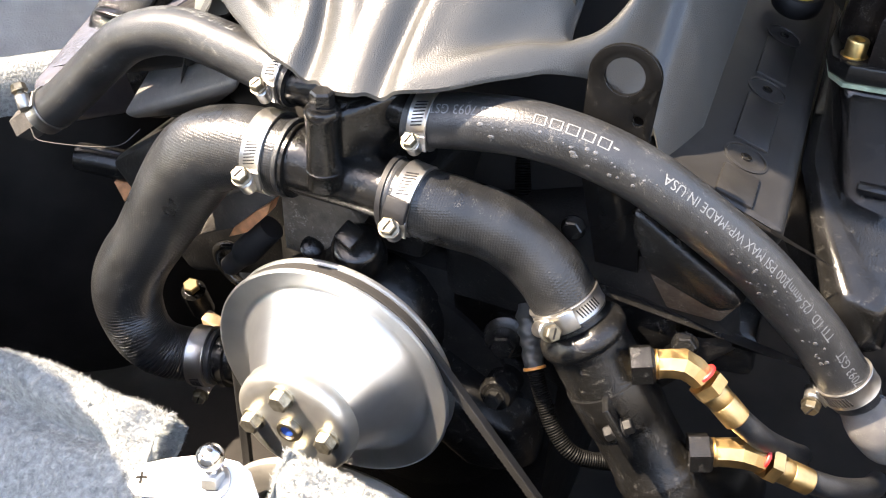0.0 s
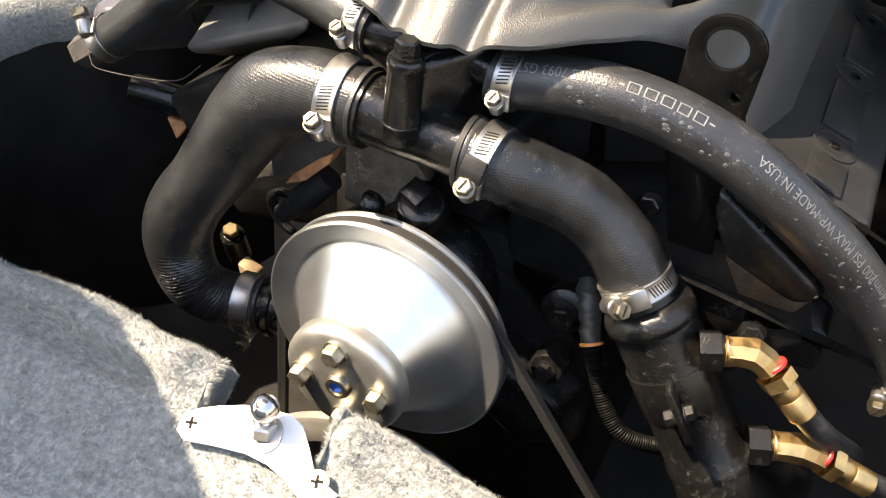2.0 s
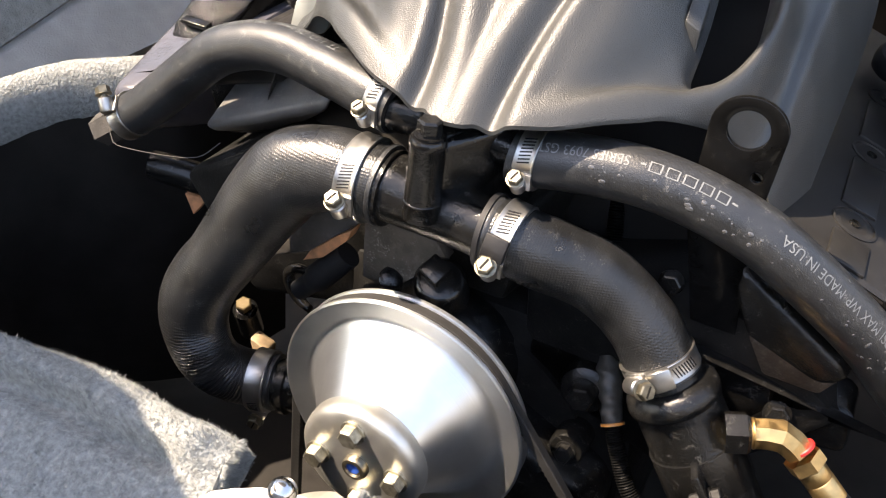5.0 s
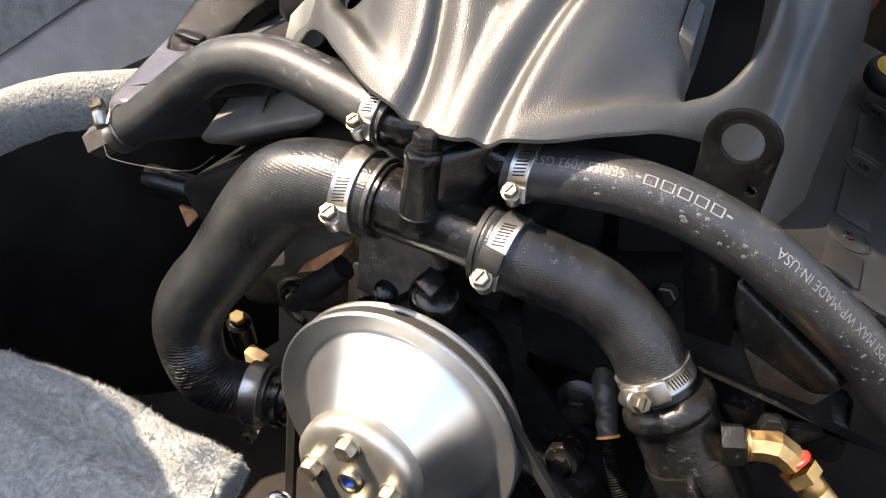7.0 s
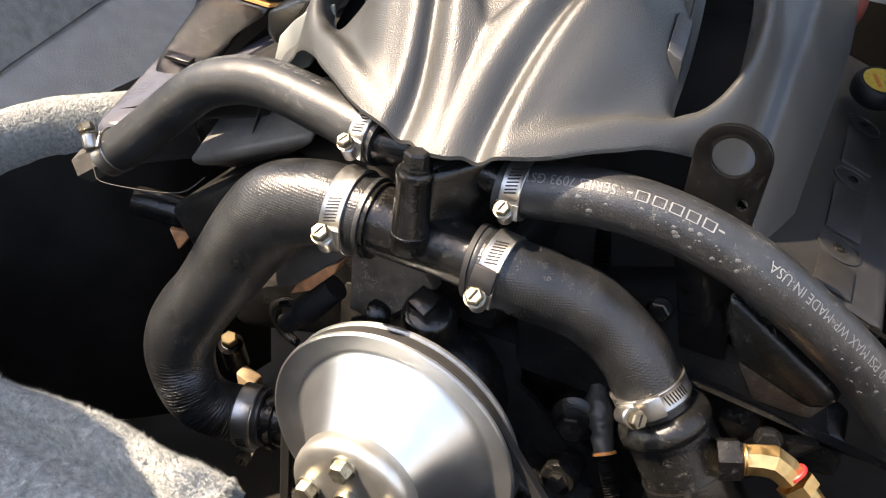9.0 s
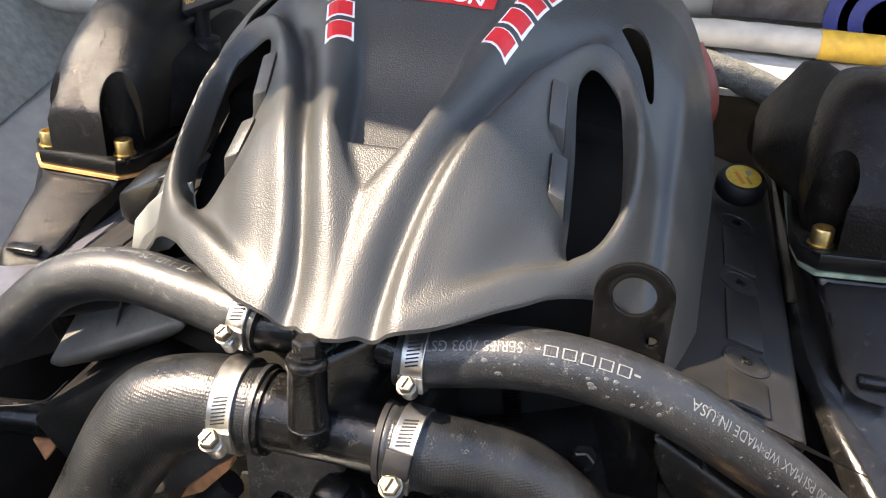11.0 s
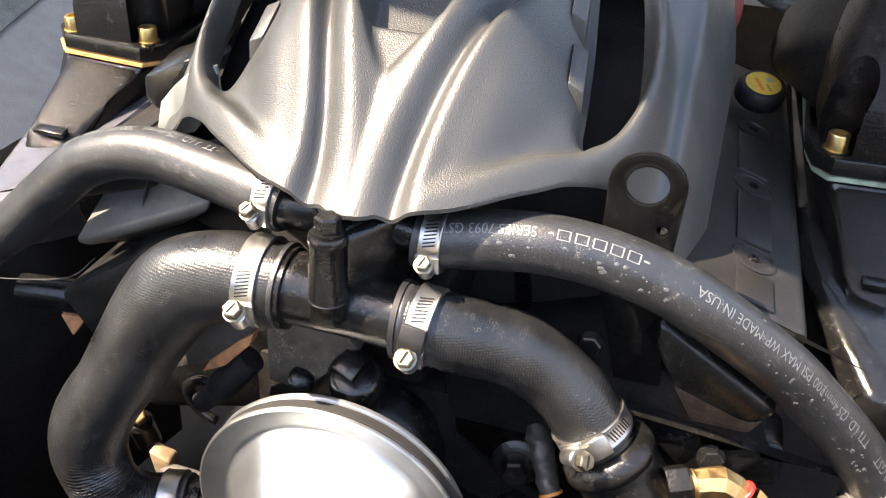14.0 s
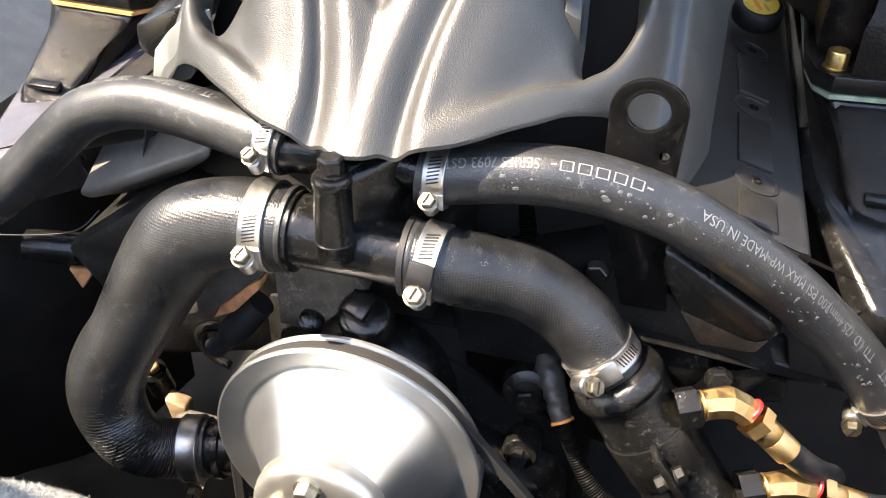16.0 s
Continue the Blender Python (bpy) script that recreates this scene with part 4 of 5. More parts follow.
c2 = Tube([(0.141, 0.058, 0.517, 0.0058), (0.151, 0.050, 0.500, 0.0058), (0.168, 0.038, 0.479, 0.0058), (0.188, 0.034, 0.466, 0.0058), (0.22, 0.05, 0.455, 0.0058)], ref=(0, -1, 0.3), step=0.0004)
part("lower_conduit", c2.mesh(16, lambda s, w: 0.00055 * math.sin(s * 3300)), M_LOOM, cond)
c3 = Tube([(0.122, 0.089, 0.547, 0.0070), (0.127, 0.080, 0.539, 0.0095), (0.133, 0.071, 0.530, 0.0085), (0.139, 0.061, 0.520, 0.0078), (0.142, 0.057, 0.516, 0.0070)], ref=(0, -1, 0.3), step=0.0015)
part("tape_wrap", c3.mesh(20, lambda s, w: 0.0004 * math.sin(s * 620 + w * 2) + 0.0013 * noise.noise(Vector((s * 170, w * 1.4, 1)))), mat("black_tape", (0.040, 0.039, 0.036), 0.42, vary=0.3, scale=120, bump=0.4, bscale=500, dust=0.1), cond, "wrinkled black tape")
part("cable_tie", lathe([(0.0070, -0.0013), (0.0086, -0.001), (0.0086, 0.001), (0.0070, 0.0013)], axes((0.1415, 0.0575, 0.5165), (0.45, -0.5, -0.7)), 24), mat("orange_tie", (0.65, 0.25, 0.06), 0.4, bump=0.1), cond)


# ---- lifting eye ----
eye = thing("lifting_eye", "black steel lifting bracket with a large hole", "bracket", (0.167, 0.083, 0.60))
em = axes((0.167, 0.0855, 0.7495), (0, -1, 0), (0, 0, 1))
# outline: rounded top, straight sides that narrow downward; x is up, y is across
ring_out = [(0.0205 * math.cos(a), 0.0225 * math.sin(a)) for a in np.linspace(-math.pi / 2, math.pi / 2, 20)]
out_pts = [(-0.140, -0.031)] + [(-0.060, -0.021)] + [(x, y) for x, y in ring_out] + [(-0.060, 0.0215), (-0.140, -0.001)]
bm = bmesh.new()
hole = [(0.0122 * math.cos(a), 0.0122 * math.sin(a)) for a in np.linspace(0, 2 * math.pi, 40, endpoint=False)]
hole2 = [(-0.0275 + 0.0034 * math.cos(a), -0.0125 + 0.0034 * math.sin(a)) for a in np.linspace(0, 2 * math.pi, 16, endpoint=False)]
layers = []
for h in (0.0, 0.005):
    loops = []
    for loop in (out_pts, hole, hole2):
        vs = [bm.verts.new(em @ Vector((x, y, h))) for x, y in loop]
        es = [bm.edges.new((vs[i], vs[(i + 1) % len(vs)])) for i in range(len(vs))]
        loops.append((vs, es))
    bmesh.ops.triangle_fill(bm, use_beauty=True, use_dissolve=False, edges=[e for _, es in loops for e in es])
    layers.append(loops)
for (a, _), (b, _) in zip(*layers):
    for i in range(len(a)):
        j = (i + 1) % len(a)
        bm.faces.new((a[i], a[j], b[j], b[i]))
bmesh.ops.recalc_face_normals(bm, faces=bm.faces)
rim = [e for e in bm.edges if len(e.link_faces) == 2 and e.calc_face_angle(0) > 1.2 and abs((e.verts[0].co - e.verts[1].co).y) < 0.001]
bmesh.ops.bevel(bm, geom=rim, offset=0.0011, segments=2, affect="EDGES", profile=0.5)
part("plate", bm, mat("gloss_black_steel", (0.0045, 0.0045, 0.0045), 0.12, vary=0.3, scale=30, bump=0.10, bscale=700, dist=0.0003, spec=0.13, flecks=0.045, fleck_scale=1900), eye, smooth=True)
hex_bolt(eye, (0.150, 0.0815, 0.633), (0, -1, 0.15), 0.013, 0.008, M_BLACK, "bolt")


# ---- engine cover ----
CX = 0.006
ARM = [(0.004, 0.010), (0.004, 0.020), (0.0056, 0.036), (0.0105, 0.055), (0.0165, 0.068), (0.0255, 0.087), (0.0325, 0.106), (0.0405, 0.138), (0.0510, 0.175), (0.073, 0.250), (0.085, 0.32)]
VAL = [(0.0270, 0.010), (0.0268, 0.033), (0.0270, 0.045), (0.0283, 0.057), (0.0311, 0.068), (0.0348, 0.080), (0.0390, 0.093), (0.0446, 0.111), (0.0535, 0.140), (0.0640, 0.167), (0.0745, 0.190), (0.0885, 0.214), (0.122, 0.265)]
CREST = [(0.0350, 0.031), (0.0345, 0.042), (0.0357, 0.0535), (0.0389, 0.067), (0.0436, 0.0785), (0.0494, 0.092), (0.0565, 0.1095), (0.0665, 0.138), (0.0780, 0.167), (0.0905, 0.191), (0.104, 0.211), (0.117, 0.224), (0.129, 0.228), (0.141, 0.217), (0.150, 0.192), (0.1535, 0.163), (0.151, 0.133), (0.140, 0.104), (0.116, 0.0785), (0.090, 0.0575), (0.064, 0.0415), (0.047, 0.0318), (0.0400, 0.0290)]
HOLE = [(0.1075, 0.203), (0.112, 0.215), (0.119, 0.219), (0.127, 0.216), (0.1345, 0.207), (0.140, 0.192), (0.1435, 0.176), (0.1445, 0.160), (0.141, 0.145), (0.132, 0.124), (0.123, 0.113), (0.1175, 0.117), (0.1155, 0.142), (0.1125, 0.172), (0.1095, 0.188)]
SLOT = [(0.1268, 0.2661), (0.1320, 0.2763), (0.1405, 0.2770), (0.1485, 0.2650), (0.1550, 0.2390), (0.1515, 0.2328), (0.1435, 0.2469), (0.1342, 0.2568)]
EDGE = [(-0.02, 0.017), (0.0, 0.017), (0.010, 0.0185), (0.018, 0.0232), (0.0255, 0.0252), (0.033, 0.0242), (0.041, 0.0245), (0.056, 0.0300), (0.070, 0.0375), (0.086, 0.0480), (0.102, 0.0595), (0.115, 0.071), (0.132, 0.0870), (0.146, 0.100), (0.160, 0.113), (0.178, 0.118), (0.192, 0.112), (0.201, 0.122), (0.205, 0.20), (0.205, 0.36), (0.180, 0.46), (0.10, 0.53), (-0.02, 0.55)]


def smooth_path(pts, closed=False, n=10):
    p = np.array(pts, float)
    k = len(p)
    out = []
    for i in range(k if closed else k - 1):
        a, b, c, d = (p[(i - 1) % k], p[i], p[(i + 1) % k], p[(i + 2) % k]) if closed else (p[max(i - 1, 0)], p[i], p[i + 1], p[min(i + 2, k - 1)])
        for t in np.linspace(0, 1, n, endpoint=False):
            out.append(0.5 * (2 * b + (c - a) * t + (2 * a - 5 * b + 4 * c - d) * t * t + (3 * b - a - 3 * c + d) * t ** 3))
    if not closed:
        out.append(p[-1])
    return np.array(out)


def evened(p, closed=False):
    """A path with its small wobbles taken out."""
    for _ in range(30):
        a, b = (np.roll(p, 1, axis=0), np.roll(p, -1, axis=0)) if closed else (np.vstack([p[:1], p[:-1]]), np.vstack([p[1:], p[-1:]]))
        p = 0.25 * a + 0.5 * p + 0.25 * b
    return p


def seg_dist(q, path, closed=False):
    a = path
    b = np.roll(path, -1, axis=0)
    if not closed:
        a, b = path[:-1], path[1:]
    best = np.full(len(q), 9.0)
    for s, e in zip(a, b):
        d = e - s
        t = np.clip(((q - s) @ d) / max(d @ d, 1e-12), 0, 1)
        best = np.minimum(best, np.linalg.norm(q - s - t[:, None] * d, axis=1))
    return best


def inside(q, poly):
    c = np.zeros(len(q), bool)
    x, y = q[:, 0], q[:, 1]
    for (x1, y1), (x2, y2) in zip(poly, np.roll(poly, -1, axis=0)):
        hit = ((y1 > y) != (y2 > y)) & (x < (x2 - x1) * (y - y1) / (y2 - y1 + 1e-12) + x1)
        c ^= hit
    return c


def sd(q, poly):
    d = seg_dist(q, poly, True)
    return np.where(inside(q, poly), d, -d)


def sstep(a, b, x):
    t = np.clip((x - a) / (b - a), 0, 1)
    return t * t * (3 - 2 * t)


P_ARM, P_VAL, P_CREST, P_HOLE, P_SLOT, P_EDGE = evened(smooth_path(ARM)), evened(smooth_path(VAL)), evened(smooth_path(CREST, True, 8), True), smooth_path(HOLE, True), smooth_path(SLOT, True), smooth_path(EDGE, False, 6)


def cover_form(q):
    """Form of the moulded cover over (distance from the middle, y), with sharp edges."""
    u, y = np.abs(q[:, 0]), q[:, 1]
    q = np.c_[u, y]
    z = np.interp(y, [0, 0.02, 0.10, 0.184, 0.231, 0.28, 0.34, 0.42, 0.55], [0.712, 0.729, 0.786, 0.852, 0.876, 0.893, 0.904, 0.905, 0.875])
    # the front bulges between the two openings
    z = z + 0.025 * np.exp(-((y - 0.102) / 0.045) ** 2) * sstep(0.132, 0.066, u)
    z = z - 2.0 * u ** 2 - 30 * np.maximum(0, u - 0.158) ** 2 - 0.5 * np.maximum(0, u - 0.150) * sstep(0.35, 0.2, y)
    z = z + 0.0066 * sstep(0.060, 0.015, y) * sstep(0.016, 0.036, u)
    da = seg_dist(q, P_ARM)
    fade = sstep(0.34, 0.22, y)
    calm = 0.45 + 0.55 * sstep(0.015, 0.060, y)
    z = z + 0.0100 * np.exp(-(da / 0.0140) ** 2) * fade * calm
    # valley between arm and lobe
    dv = seg_dist(q, P_VAL)
    z = z - (0.0070 + 0.0050 * sstep(0.015, 0.07, y)) * np.exp(-(dv / 0.0072) ** 2) * sstep(0.29, 0.20, y)
    # lobe: a rounded bead all round, its floor falling to the opening
    dc = sd(q, P_CREST)
    dh = np.maximum(0, -sd(q, P_HOLE))
    bead = 0.0095 * calm
    outer = sstep(-0.004, 0.022, ((u - 0.045) * 0.193 - (y - 0.029) * 0.082) / 0.21)
    rise = bead * np.exp(-(np.minimum(dc, 0) / (0.0078 + 0.0030 * outer * sstep(0.15, 0.11, u))) ** 2)
    f = np.clip(dh / (dh + np.maximum(dc, 0) + 1e-6), 0, 1)
    lip = np.interp(y, [0.105, 0.135, 0.155, 0.175, 0.19, 0.205], [-0.018, -0.026, -0.032, -0.030, -0.020, -0.008])
    mid = np.interp(y, [0.120, 0.15, 0.18, 0.208], [0.122, 0.128, 0.1265, 0.118])
    ring = sstep(-0.006, 0.006, u - mid)
    g_ring = 1 - (1 - f) ** 1.6 * (1 - 0.25 * f)
    # on its outer and front side the bead stands over the floor
    step = -0.0225 * outer * sstep(0.0015, 0.0205, dc)
    fall = (lip - 0.0115) * (1 - np.minimum(1, f * 1.08)) ** 1.05
    slope = 0.5 * (fall + step - np.sqrt((fall - step) ** 2 + 0.006 ** 2)) + 0.003 * (1 - sstep(0.0, 0.015, dc))
    inside_z = bead + (lip - 0.0095) * (1 - g_ring) * ring + (1 - ring) * slope
    z = z + np.where(dc > 0, inside_z, rise)
    # gutter outside the lobe
    out = sstep(0.0, -0.016, dc) * sstep(0.110, 0.140, u) * sstep(0.27, 0.21, y)
    z = z - 0.020 * out * sstep(0.192, 0.165, u)
    z = z + 0.008 * np.exp(-((u - 0.176) / 0.006) ** 2) * sstep(0.10, 0.16, y) * sstep(0.33, 0.25, y)
    # flat shelf between the arms, with a pocket behind it
    wide = np.interp(y, [0.078, 0.095, 0.111, 0.135, 0.165, 0.21, 0.26], [0.000, 0.0125, 0.0225, 0.0265, 0.032, 0.042, 0.055])
    inner = sstep(-0.0025, 0.0030, wide - u) * sstep(0.235, 0.160, y)
    low = np.interp(y, [0.07, 0.0795, 0.112, 0.20, 0.25], [0.7835, 0.7905, 0.8130, 0.858, 0.885])
    low = low - 0.0155 * sstep(0.1105, 0.1150, y) * sstep(0.235, 0.150, y)
    return z + (np.minimum(low, z) - z) * inner


def soft_field(form, u0, v0, nu, nv, h, times):
    """A form laid out on a fine grid and softened as by a mould."""
    gu, gv = np.meshgrid(u0 + h * np.arange(nu), v0 + h * np.arange(nv), indexing="ij")
    z = form(np.c_[gu.ravel(), gv.ravel()]).reshape(nu, nv)
    for _ in range(times):
        p = np.pad(z, 1, mode="edge")
        p = 0.25 * p[:-2] + 0.5 * p[1:-1] + 0.25 * p[2:]
        z = 0.25 * p[:, :-2] + 0.5 * p[:, 1:-1] + 0.25 * p[:, 2:]
    return z


FIELD = soft_field(cover_form, -0.015, -0.03, 260, 620, 0.001, 9)


def cover_height(q):
    """Height of the moulded cover over (distance from the middle, y)."""
    u = np.clip((np.abs(q[:, 0]) + 0.015) / 0.001, 0, 258.999)
    v = np.clip((q[:, 1] + 0.03) / 0.001, 0, 618.999)
    i, j = u.astype(int), v.astype(int)
    a, b = u - i, v - j
    return (1 - a) * ((1 - b) * FIELD[i, j] + b * FIELD[i, j + 1]) + a * ((1 - b) * FIELD[i + 1, j] + b * FIELD[i + 1, j + 1])


def cover_mask(q):
    u = np.c_[np.abs(q[:, 0]), q[:, 1]]
    return np.minimum(np.minimum(sd(u, P_EDGE), -sd(u, P_HOLE)), -sd(u, P_SLOT))


def moulded_sheet(x0, x1, y0, y1, step, height, keep, cx, thick):
    """A height field cut along the zero line of keep, with a thickness."""
    nx, ny = int((x1 - x0) / step) + 1, int((y1 - y0) / step) + 1
    gx, gy = np.meshgrid(np.linspace(x0, x1, nx), np.linspace(y0, y1, ny), indexing="ij")
    q = np.c_[gx.ravel(), gy.ravel()]
    g = keep(q)
    pts, index, faces = [], {}, []

    def vert(i):
        if i not in index:
            index[i] = len(pts)
            pts.append(q[i])
        return index[i]

    def cut(i, j):
        k = (min(i, j), max(i, j))
        if k not in index:
            t = g[k[0]] / (g[k[0]] - g[k[1]])
            index[k] = len(pts)
            pts.append(q[k[0]] + (q[k[1]] - q[k[0]]) * min(max(t, 0.02), 0.98))
        return index[k]

    for a in range(nx - 1):
        for b in range(ny - 1):
            c = (a * ny + b, (a + 1) * ny + b, (a + 1) * ny + b + 1, a * ny + b + 1)
            if max(g[i] for i in c) <= 0:
                continue
            poly = []
            for i, j in zip(c, c[1:] + c[:1]):
                if g[i] > 0:
                    poly.append(vert(i))
                if (g[i] > 0) != (g[j] > 0):
                    poly.append(cut(i, j))
            if len(poly) >= 3:
                faces.append(poly)
    pts = np.array(pts)
    z = height(pts)
    n = len(pts)
    top = np.c_[pts[:, 0] + cx, pts[:, 1], z]
    low = top - (0, 0, thick)
    count = {}
    for f in faces:
        for i, j in zip(f, f[1:] + f[:1]):
            count[(i, j)] = 1
    walls = [(j, i, i + n, j + n) for i, j in count if (j, i) not in count]
    me = bpy.data.meshes.new("cover")
    me.from_pydata(np.vstack([top, low]).tolist(), [], faces + [[i + n for i in f[::-1]] for f in faces] + walls)
    bm = bmesh.new()
    bm.from_mesh(me)
    bpy.data.meshes.remove(me)
    return bm


cover = thing("engine_cover", "dark grey textured plastic engine cover with moulded ridges and openings", "engine cover", (CX, 0.2, 0.7))
part("cover_shell", moulded_sheet(-0.2075, 0.2075, 0.008, 0.556, 0.00125, cover_height, cover_mask, CX, 0.0026), M_COVER, cover)


TOP = cover_height(np.array([((i - 208) * 0.001, 0.1 + j * 0.001) for i in range(417) for j in range(301)])).reshape(417, 301)


def on_cover(x, y, lift=0.0006):
    i, j = min(max((x - CX) * 1000 + 208, 0), 415.9), min(max(y * 1000 - 100, 0), 298.9)
    a, b = int(i), int(j)
    c = TOP[a:a + 2, b:b + 2]
    z = (c[0, 0] * (1 - i + a) + c[1, 0] * (i - a)) * (1 - j + b) + (c[0, 1] * (1 - i + a) + c[1, 1] * (i - a)) * (j - b)
    return Vector((x, y, z + lift))


# stepped blocks on the inner side of each opening
for sx in (-1, 1):
    for y0, y1, u0, u1 in ((0.133, 0.158, 0.1030, 0.1105), (0.166, 0.183, 0.0990, 0.1065)):
        top = []
        for y in (y0, y1):
            du = (0.150 - y) * 0.10
            z = cover_height(np.array([[u0 + du - 0.004, y]]))[0]
            top += [(CX + sx * (u0 + du - 0.003), y, z + 0.0010), (CX + sx * (u1 + du), y, z - 0.0040), (CX + sx * (u1 + du + 0.0012), y, z - 0.030), (CX + sx * (u0 + du - 0.003), y, z - 0.030)]
        part("ledge_block", hull(top, 0.0012), M_COVER, cover)


# ---- valve covers ----
def valve_cover(sx):
    v = thing("valve_cover", "dark grey plastic valve cover with ribs and screw caps", "valve cover", (sx * 0.24, 0.3, 0.60), "valve covers")
    s = lambda x, y, z: (sx * x, y, z)
    part("shell", hull([s(0.180, 0.108, 0.684), s(0.279, 0.108, 0.653), s(0.283, 0.110, 0.643), s(0.278, 0.116, 0.630), s(0.180, 0.116, 0.662), s(0.180, 0.56, 0.684), s(0.279, 0.56, 0.653), s(0.283, 0.56, 0.643), s(0.278, 0.56, 0.630), s(0.180, 0.56, 0.662)], 0.006, 3), M_VALVE, v)
    part("skirt", hull([s(0.185, 0.135, 0.66), s(0.272, 0.135, 0.632), s(0.258, 0.135, 0.585), s(0.170, 0.135, 0.61), s(0.185, 0.55, 0.66), s(0.272, 0.55, 0.632), s(0.258, 0.55, 0.585), s(0.170, 0.55, 0.61)], 0.004), M_CAST, v)
    top = lambda x: 0.682 - (x - 0.185) * 0.3125
    for y in (0.172, 0.285, 0.40):
        m = axes(s(0.2445, y, top(0.2445)), s(0.30, 0, 0.95), (0, 1, 0))
        part("cap_recess", lathe([(0.0165, -0.001), (0.0168, 0.0012), (0.0150, 0.0016), (0.0146, 0.0004), (0.013, 0.0003), (0.003, 0.0006), (0.0, 0.0)], m, 36), M_VALVE, v)
        part("cap_screw", lathe([(0.0042, 0), (0.0040, 0.0018), (0.0018, 0.0018), (0.0018, 0.0008), (0, 0.0008)], m, 18), M_BLACK, v)
    for y0, y1 in ((0.114, 0.152), (0.191, 0.266), (0.305, 0.381)):
        part("raised_strip", box(axes(s(0.2445, (y0 + y1) / 2, top(0.2445)), s(0.30, 0, 0.95), (0, 1, 0)), y1 - y0, 0.027, 0.0052, 0.0014), M_VALVE, v)
    return v


nip_end = thing("hose_nipple", "dull grey cast nipple at the end of the long hose", "pipe", (0.36, 0.10, 0.54))
part("nipple", Tube([(0.350, 0.0976, 0.554, 0.0150), (0.362, 0.0990, 0.539, 0.0152), (0.372, 0.1005, 0.526, 0.0178), (0.380, 0.1020, 0.516, 0.0180), (0.392, 0.110, 0.503, 0.0175), (0.402, 0.140, 0.495, 0.0175)], ref=(0, -0.6, 0.8)).mesh(28), M_LEDGE, nip_end)


vr = valve_cover(1)
vl = valve_cover(-1)
part("end_ledge", hull([(-0.249, 0.103, 0.611), (-0.245, 0.106, 0.604), (-0.130, 0.103, 0.668), (-0.132, 0.106, 0.658), (-0.222, 0.122, 0.640), (-0.229, 0.150, 0.664), (-0.135, 0.150, 0.700), (-0.20, 0.150, 0.60)], 0.003), M_LEDGE, vl, "dusty grey end of the cover")
part("end_ledge", hull([(0.189, 0.070, 0.668), (0.262, 0.070, 0.622), (0.270, 0.074, 0.612), (0.256, 0.070, 0.602), (0.205, 0.070, 0.620), (0.189, 0.070, 0.650), (0.195, 0.11, 0.672), (0.27, 0.11, 0.63), (0.27, 0.11, 0.60), (0.20, 0.11, 0.62)], 0.004), M_CAST, vr, "smooth dark end of the cover")
cap = thing("oil_cap", "black oil filler cap with yellow label", "cap", (0.247, 0.40, 0.70))
cm = axes((0.246, 0.452, 0.672), (0.10, -0.28, 0.95), (0, 1, 0)) @ Matrix.Scale(0.86, 4)
part("cap_body", lathe([(0.022, 0), (0.026, 0.004), (0.027, 0.012), (0.026, 0.020), (0.023, 0.023), (0.0, 0.023)], cm, 40), M_DARKRUB, cap)
part("label_disc", lathe([(0.019, 0.0232), (0.019, 0.0236), (0, 0.0237)], cm, 32), mat("yellow_label", (0.55, 0.36, 0.05), 0.5, vary=0.15, scale=200, bump=0.05), cap, "yellow printed label")


# ---- exhaust manifolds and risers ----
RY = 0.034
M_RISER = mat("rough_gloss_black", (0.0055, 0.0053, 0.0050), 0.085, vary=0.4, scale=45, bump=0.95, bscale=950, dist=0.0007, dust=0.008, flecks=0.06, fleck_scale=1500, spec=0.30)


def carve(bm, tools):
    """Cuts the tools' meshes out of bm."""
    obs = []
    for k in [bm] + tools:
        bmesh.ops.recalc_face_normals(k, faces=k.faces)
        me = bpy.data.meshes.new("raw")
        k.to_mesh(me)
        k.free()
        ob = bpy.data.objects.new("raw", me)
        scene.collection.objects.link(ob)
        obs.append(ob)
    for ob in obs[1:]:
        md = obs[0].modifiers.new("cut", "BOOLEAN")
        md.operation, md.object, md.solver = "DIFFERENCE", ob, "EXACT"
    dg = bpy.context.evaluated_depsgraph_get()
    me = bpy.data.meshes.new_from_object(obs[0].evaluated_get(dg))
    out = bmesh.new()
    out.from_mesh(me)
    bpy.data.meshes.remove(me)
    for ob in obs:
        bpy.data.objects.remove(ob)
    return out


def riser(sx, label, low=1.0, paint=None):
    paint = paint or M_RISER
    r = thing("exhaust_riser", label, "exhaust riser", (sx * 0.33, 0.35, 0.69), "exhaust risers")
    s = lambda x, y, z: (sx * x, y, z)
    bm = bmesh.new()
    rings = []
    for y, cx, w, z1 in ((0.297, 0.333, 0.042, 0.733), (0.300, 0.333, 0.045, 0.740), (0.318, 0.333, 0.049, 0.763), (0.345, 0.334, 0.051, 0.790), (0.380, 0.337, 0.053, 0.810), (0.42, 0.344, 0.056, 0.820), (0.48, 0.347, 0.055, 0.824), (0.56, 0.347, 0.054, 0.815), (0.64, 0.345, 0.052, 0.79), (0.74, 0.34, 0.050, 0.74), (0.84, 0.33, 0.048, 0.68)):
        z0 = min(0.692, z1 - 0.05)
        z1 = z1 - (1 - low) * max(0.0, y - 0.36)
        ring = []
        for k in range(40):
            a = -math.pi / 2 + 2 * math.pi * k / 40
            ca, sa = math.cos(a), math.sin(a)
            px = w * math.copysign(abs(ca) ** 0.6, ca) * (1 - 0.20 * max(0.0, sa))
            pz = (z0 + z1) / 2 + (z1 - z0) / 2 * math.copysign(abs(sa) ** (0.78 if sa > 0 else 0.3), sa)
